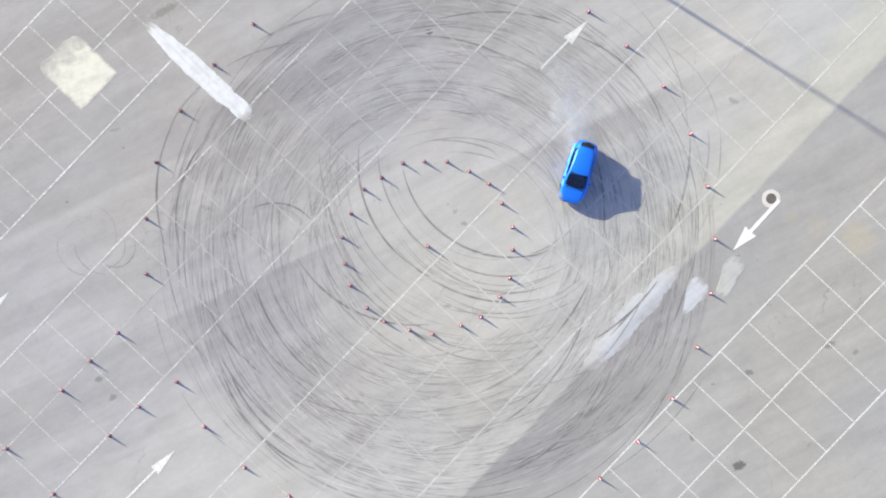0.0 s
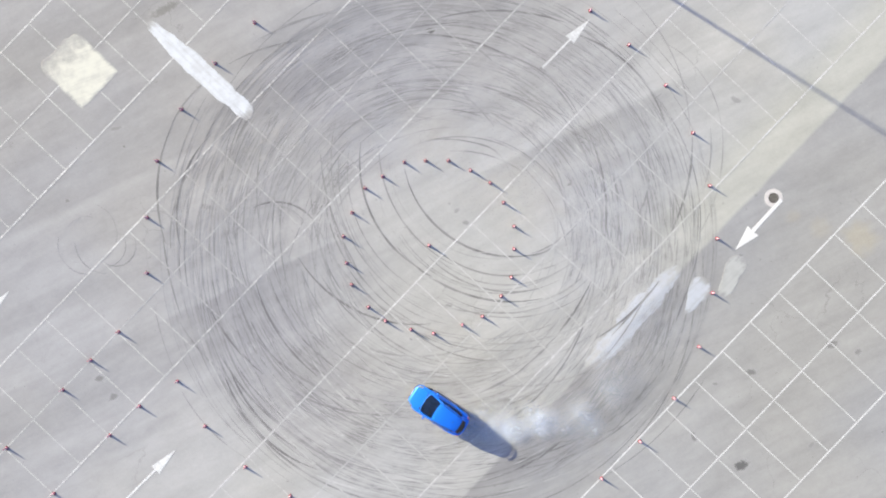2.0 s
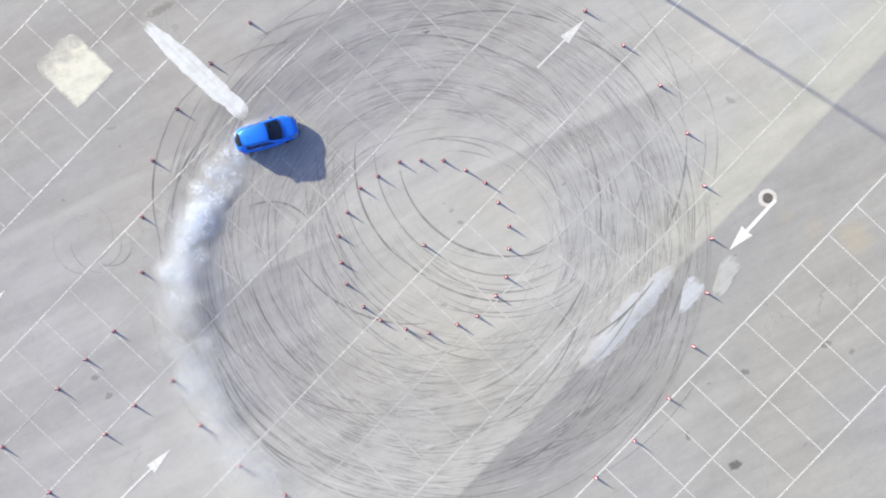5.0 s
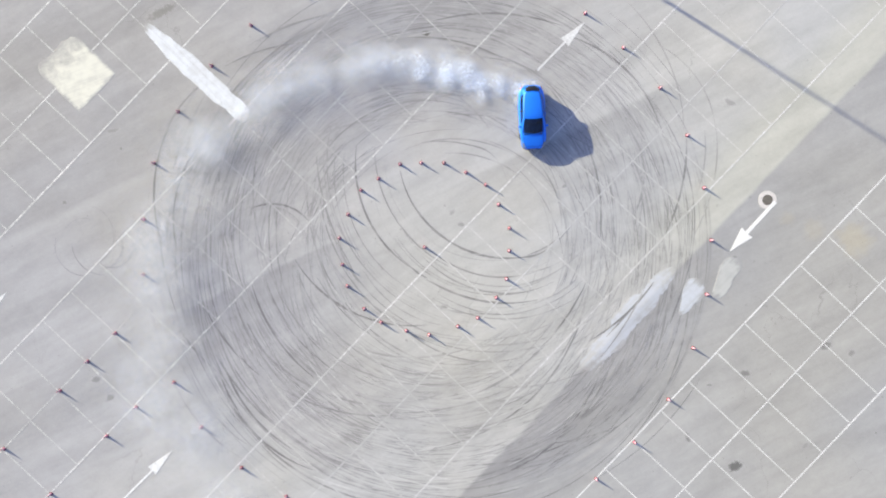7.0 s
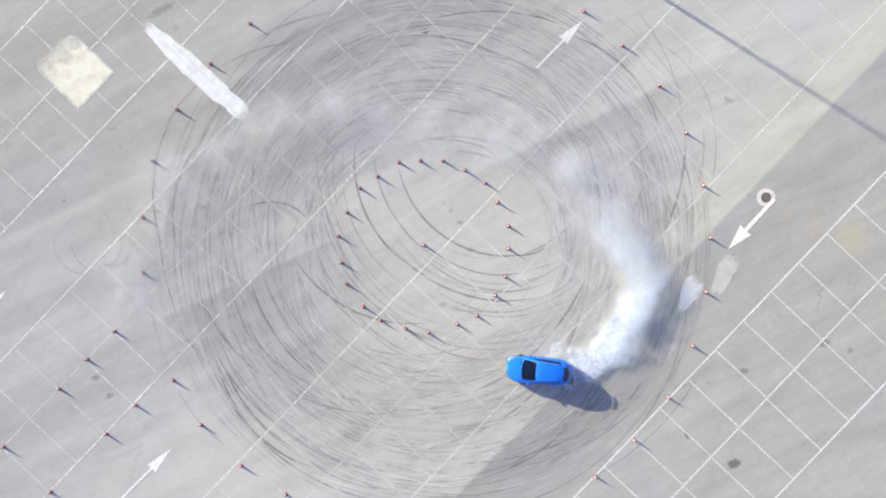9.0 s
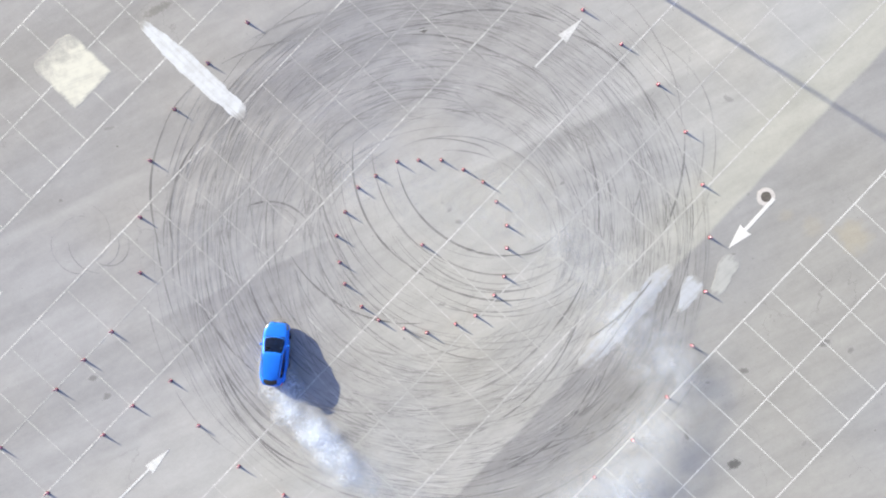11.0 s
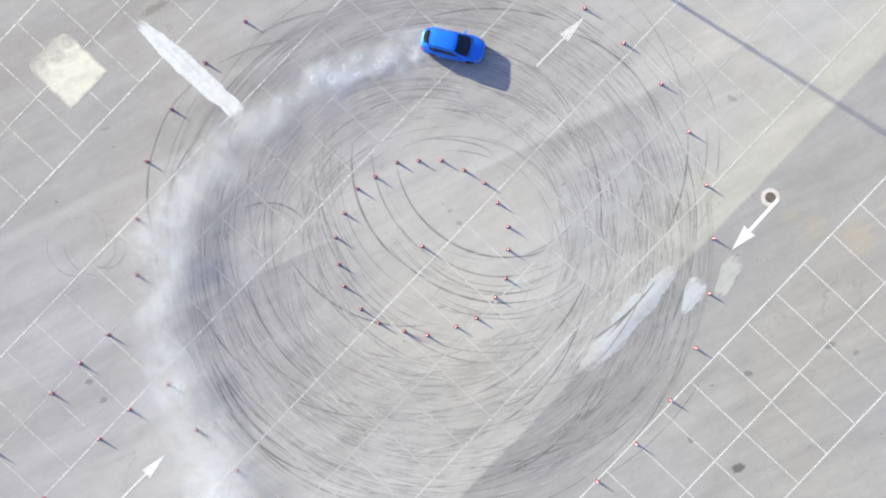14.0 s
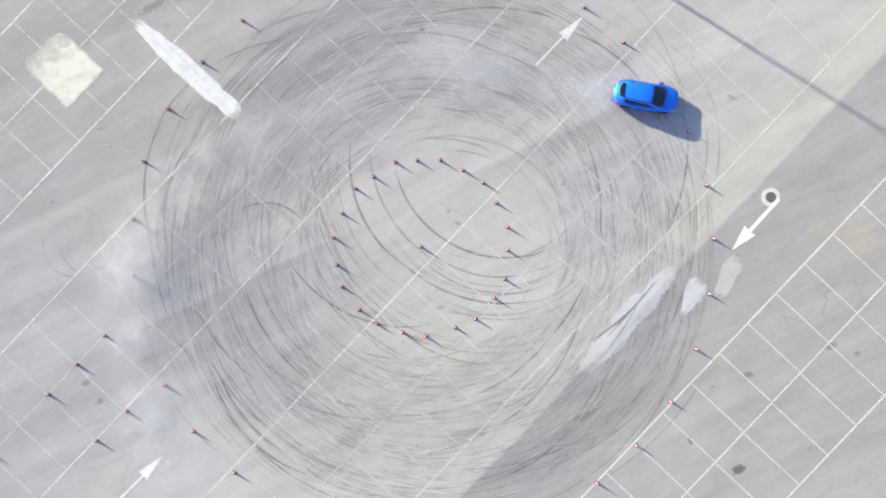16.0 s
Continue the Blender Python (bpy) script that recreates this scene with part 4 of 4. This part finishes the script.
    # bright metal strip added to stand for the glint on the tailgate
    part("rear_wiper", panel(cabin_point, -1.93, -1.915, -0.04, 0.34, 1, 8, 0.012), M["chrome"], car, "bright wiper-like strip in place of the tailgate glint")
    part("rear_seat", bm, M["cloth"], car, "dark cloth rear bench")
    part("cabin_floor", box(bmesh.new(), -0.4, 0, 0.50, 2.7, 1.5, 0.04), M["black"], car)
    part("steering_wheel", lathe(bmesh.new(), [(0.15, -0.012), (0.19, -0.012), (0.19, 0.012), (0.15, 0.012)], 22, Matrix.Translation((0.46, 0.37, 0.95)) @ Matrix.Rotation(radians(65), 4, "Y")), M["black"], car)
    part("bonnet_edge", panel(body_point, 1.995, 2.008, -0.34, 0.34, 1, 14, 0.003), M["seam"], car)
    part("cowl", panel(body_point, 1.15, 1.235, -0.30, 0.30, 2, 14, 0.008), M["black"], car, "black cowl under the windscreen")
    part("grille", box(bmesh.new(), 2.13, 0, 0.42, 0.10, 1.0, 0.24, 0.03), M["black"], car, "black lower grille")
    part("upper_grille", box(bmesh.new(), 2.13, 0, 0.61, 0.07, 0.62, 0.06, 0.02), M["black"], car)
    part("number_plate", box(bmesh.new(), 2.187, 0, 0.48, 0.01, 0.50, 0.11, 0.002), M["plate"], car, "blank white plate")
    part("rear_plate", box(bmesh.new(), -2.205, 0, 0.62, 0.01, 0.50, 0.11, 0.002), M["plate"], car, "blank white plate")
    part("rear_diffuser", box(bmesh.new(), -2.08, 0, 0.29, 0.22, 1.2, 0.14, 0.04), M["black"], car, "black rear diffuser")
    part("antenna", lathe(bmesh.new(), [(0.03, 1.44), (0.016, 1.475), (0.006, 1.49), (0.003, 1.545)], 10, Matrix.Translation((-1.18, 0, 0))), M["black"], car, "short black roof antenna")
    car.scale = (0.98, 0.98, 0.98)
    wheels = [build_wheel(car, x, sd) for x in WHEEL_X for sd in (1, -1)]
    return car, wheels


# ---------------------------------------------------------------- moves
# seconds, place and heading of the car
CAR_ROWS = [
    (0.0, 9.18, 5.2, -106.5), (0.5, 9.45, -0.04, -133.5), (1.0, 7.64, -5.3, -168.0), (1.5, 4.45, -8.86, -190.0), (2.0, -0.4, -10.96, -213.0),
    (2.5, -5.17, -11.07, -239.9), (3.0, -9.81, -9.13, -262.9), (3.5, -12.88, -5.86, -279.9), (4.0, -14.28, -1.28, -298.5), (4.2, -14.5, 0.77, -307.9),
    (4.7, -13.3, 5.27, -329.0), (5.2, -10.43, 9.13, -353.0), (5.7, -6.33, 11.54, -380.9), (6.3, -0.42, 12.05, -412.9), (6.5, 1.61, 11.53, -421.9),
    (7.0, 6.26, 9.0, -446.9), (7.5, 9.19, 5.2, -470.9), (8.0, 10.43, 0.28, -496.0), (8.5, 9.51, -4.24, -521.0), (9.0, 6.73, -8.33, -545.0),
    (9.5, 2.38, -10.6, -565.0), (10.0, -2.58, -11.34, -589.0), (10.5, -7.3, -10.1, -613.0), (11.0, -11.0, -7.2, -635.0), (11.5, -12.71, -3.11, -653.1),
    (12.0, -13.02, 1.94, -673.1), (12.5, -11.57, 6.49, -692.1), (13.0, -8.15, 10.64, -708.1), (13.5, -3.61, 13.07, -719.5), (14.0, 1.06, 13.64, -732.0),
    (14.5, 4.68, 12.88, -737.5), (15.0, 8.13, 11.75, -737.1), (15.5, 11.1, 10.85, -734.1), (16.0, 14.01, 10.15, -729.1)]

# seconds and how hard the tyres smoke
SMOKE_ROWS = [(-1.5, 0.12), (0.0, 0.15), (0.6, 0.16), (1.1, 0.34), (1.7, 0.30), (2.3, 0.24), (2.7, 0.32), (3.1, 0.42), (3.6, 0.56), (4.0, 0.68), (4.4, 0.68), (5.2, 0.64), (5.8, 0.66), (6.6, 0.62),
              (7.3, 0.5), (7.8, 0.8), (8.8, 0.95), (9.15, 0.7), (9.4, 0.2), (10.2, 0.2), (10.6, 0.8), (10.9, 0.92), (12.3, 0.82), (12.9, 0.66), (13.3, 0.46),
              (13.8, 0.3), (14.2, 0.3), (14.5, 0.45), (14.75, 0.35), (14.95, 0.12), (16.0, 0.08)]


def wind_at(p):
    """The breeze with the slow eddy that the circling car stirs up."""
    return Vector((-0.6 + 0.01 * p.x + 0.05 * max(0, p.x), -2.25 - 0.10 * p.x, 0))


def car_pose(t):
    x, y, a = curve_at(CAR_ROWS, t)
    return x, y, a


def smoke_mesh(seed):
    bm = bmesh.new()
    bmesh.ops.create_icosphere(bm, subdivisions=3, radius=1.0)
    for v in bm.verts:
        n = noise.fractal(v.co * 1.6 + Vector((seed * 7.1, 0, 0)), 0.8, 2.0, 4)
        v.co *= 1.0 + 0.22 * n
    return mesh_of(bm, "puff", M["smoke"], True)


def build_smoke():
    """Rigid pieces of smoke with the times at which each rises from the tyres, drifts and sinks away."""
    root = tagged(new("tyre_smoke"), "white tyre smoke trailing behind the drifting car", "smoke", kind="stuff")
    meshes = [smoke_mesh(i) for i in range(4)]
    rnd = random.Random(29)
    moves = []
    # radius, height share, density, first seen, full, going, gone (ages), every how many puffs, distance behind the car's middle
    kinds = ((1.05, 0.09, 1.05, -0.16, -0.04, 0.3, 0.7, 1, 1.15), (1.2, 0.09, 0.90, -0.16, -0.04, 0.35, 0.9, 1, 1.75), (1.6, 0.10, 0.32, -0.10, 0.05, 0.7, 1.5, 1, 1.75),
             (2.3, 0.08, 0.21, 0.15, 0.6, 1.3, 2.5, 2, 1.75), (3.2, 0.08, 0.26, 0.9, 1.7, 3.0, 5.2, 4, 1.75), (0.6, 0.3, 0.5, -0.1, 0.05, 0.3, 0.7, 2, -1.3))
    i = 0
    te = -3.0
    while te < 15.95:
        te += 0.05
        i += 1
        strength = float(np.interp(te, [r[0] for r in SMOKE_ROWS], [r[1] for r in SMOKE_ROWS]))
        for R, flat, dense, a0, a1, a2, a3, every, back in kinds:
            if i % every or te + a3 < 0.05 or te + a0 > 15.9 or (back < 0 and strength < 0.85):
                continue
            x, y, a = car_pose(max(te, -0.9)) if te > -0.9 else (None, None, None)
            if x is None:
                g = radians(30 + (te + 0.9) * -48)
                x, y, a = 12.0 * math.cos(g) - 1.0, 12.0 * math.sin(g), math.degrees(g) - 150
            h = Vector((math.cos(radians(a)), math.sin(radians(a)), 0))
            side = Vector((-h.y, h.x, 0))
            p0 = Vector((x, y, 0)) - h * back + side * rnd.uniform(-0.85, 0.85)
            v0 = -h * rnd.uniform(3.2, 5.6) + Vector((rnd.uniform(-0.9, 0.9), rnd.uniform(-0.9, 0.9), 0))
            size = R * rnd.uniform(0.8, 1.25)
            tall = size * flat
            ob = new("puff", rnd.choice(meshes))
            ob.parent = root
            ob.scale = (size, size * rnd.uniform(0.75, 1.0), tall)
            ob.color = (1, 1, 1, min(0.95, dense * (strength if R < 1.4 else strength ** 1.7) * rnd.uniform(0.8, 1.2)))
            turn, spin = rnd.uniform(0, 360), rnd.uniform(-14, 14)
            slack = 1.0 if te < 14.1 else 0.2      # the car grips again and leaves its last smoke hanging
            v0, drift = v0 * slack, wind_at(p0) * slack
            lift = 1.35 * strength * rnd.uniform(0.5, 1.0)

            def at(age):
                tau = 0.85
                p = p0 + v0 * tau * (1 - math.exp(-age / tau)) + drift * (age + 0.5 * (1 - math.exp(-max(0, age) / 0.4)))
                z = tall * 0.6 + 0.06 * max(0, min(age, 3.0)) + lift * (1 - math.exp(-max(0, age - 0.25) / 0.6))
                deep = -tall * 1.35 - 0.1
                if age < a1:
                    f = max(0, (age - a0) / (a1 - a0))
                    z = deep + (z - deep) * (f * f * (3 - 2 * f))
                if age > a2:
                    f = min(1, (age - a2) / (a3 - a2))
                    z = z + (deep - z) * (f * f * (3 - 2 * f))
                return pose(p.x, p.y, z, 0, 0, turn + spin * age)

            ages = sorted(set([a0, (a0 + a1) / 2, a1, a2, (a2 + a3) / 2, a3] + [a1 + (a2 - a1) * k / 4 for k in (1, 2, 3)]))
            rows = {1: (0.0, at(max(a0, -te)))}
            for g in ages:
                t = te + g
                if 0 < t < 16.0:
                    rows[frame(t)] = (t, at(g))
            rows[frame(16.0)] = (16.0, at(min(a3, max(a0, 16.0 - te))))
            moves.append((ob, [rows[k] for k in sorted(rows)]))
    return moves


build_ground()
build_lines()
build_patches()
build_arrow((6.73, 12.41), (9.98, 15.75), 0.14, 1.95, 0.78, "arrow", "worn white arrow painted along the aisle")
build_arrow((-22.3, -17.7), (-18.44, -13.85), 0.14, 1.95, 0.78, "arrow", "worn white arrow painted along the aisle")
build_arrow((-33.2, -6.4), (-29.9, -2.96), 0.14, 1.95, 0.78, "arrow", "worn white arrow painted along the aisle")
build_arrow((23.15, 3.35), (19.98, -0.1), 0.26, 1.75, 1.0, "arrow_new", "bright white arrow painted beside a manhole cover")
build_manhole()
build_stains()
build_cones()
build_lamp_post()
car, wheels = build_car()
puffs = build_smoke()
build_tyre_marks()


def motions():
    walk(car, [(t, pose(x, y, 0, 0, 0, a)) for t, x, y, a in CAR_ROWS])
    # wheels roll with the car's speed; the front pair steers into the slide
    rolled, rows = 0.0, [[] for _ in wheels]
    count = 16 * FPS
    for k in range(count + 1):
        t = k / FPS
        x, y, a = car_pose(t)
        x2, y2, _ = car_pose(t + 0.03)
        x1, y1, _ = car_pose(t - 0.03)
        speed = math.hypot(x2 - x1, y2 - y1) / 0.06
        slip = (math.degrees(math.atan2(y2 - y1, x2 - x1)) - a + 180) % 360 - 180
        steer = max(-24, min(24, slip))
        rolled += math.degrees(speed / FPS / WHEEL_R)
        for i, w in enumerate(wheels):
            wx, side = WHEEL_X[i // 2], (1, -1)[i % 2]
            rows[i].append((t, pose(wx, side * TRACK, WHEEL_R, 0, rolled, steer if i < 2 else 0)))
    for w, r in zip(wheels, rows):
        walk(w, r)
    for ob, r in puffs:
        walk(ob, r)


motions()
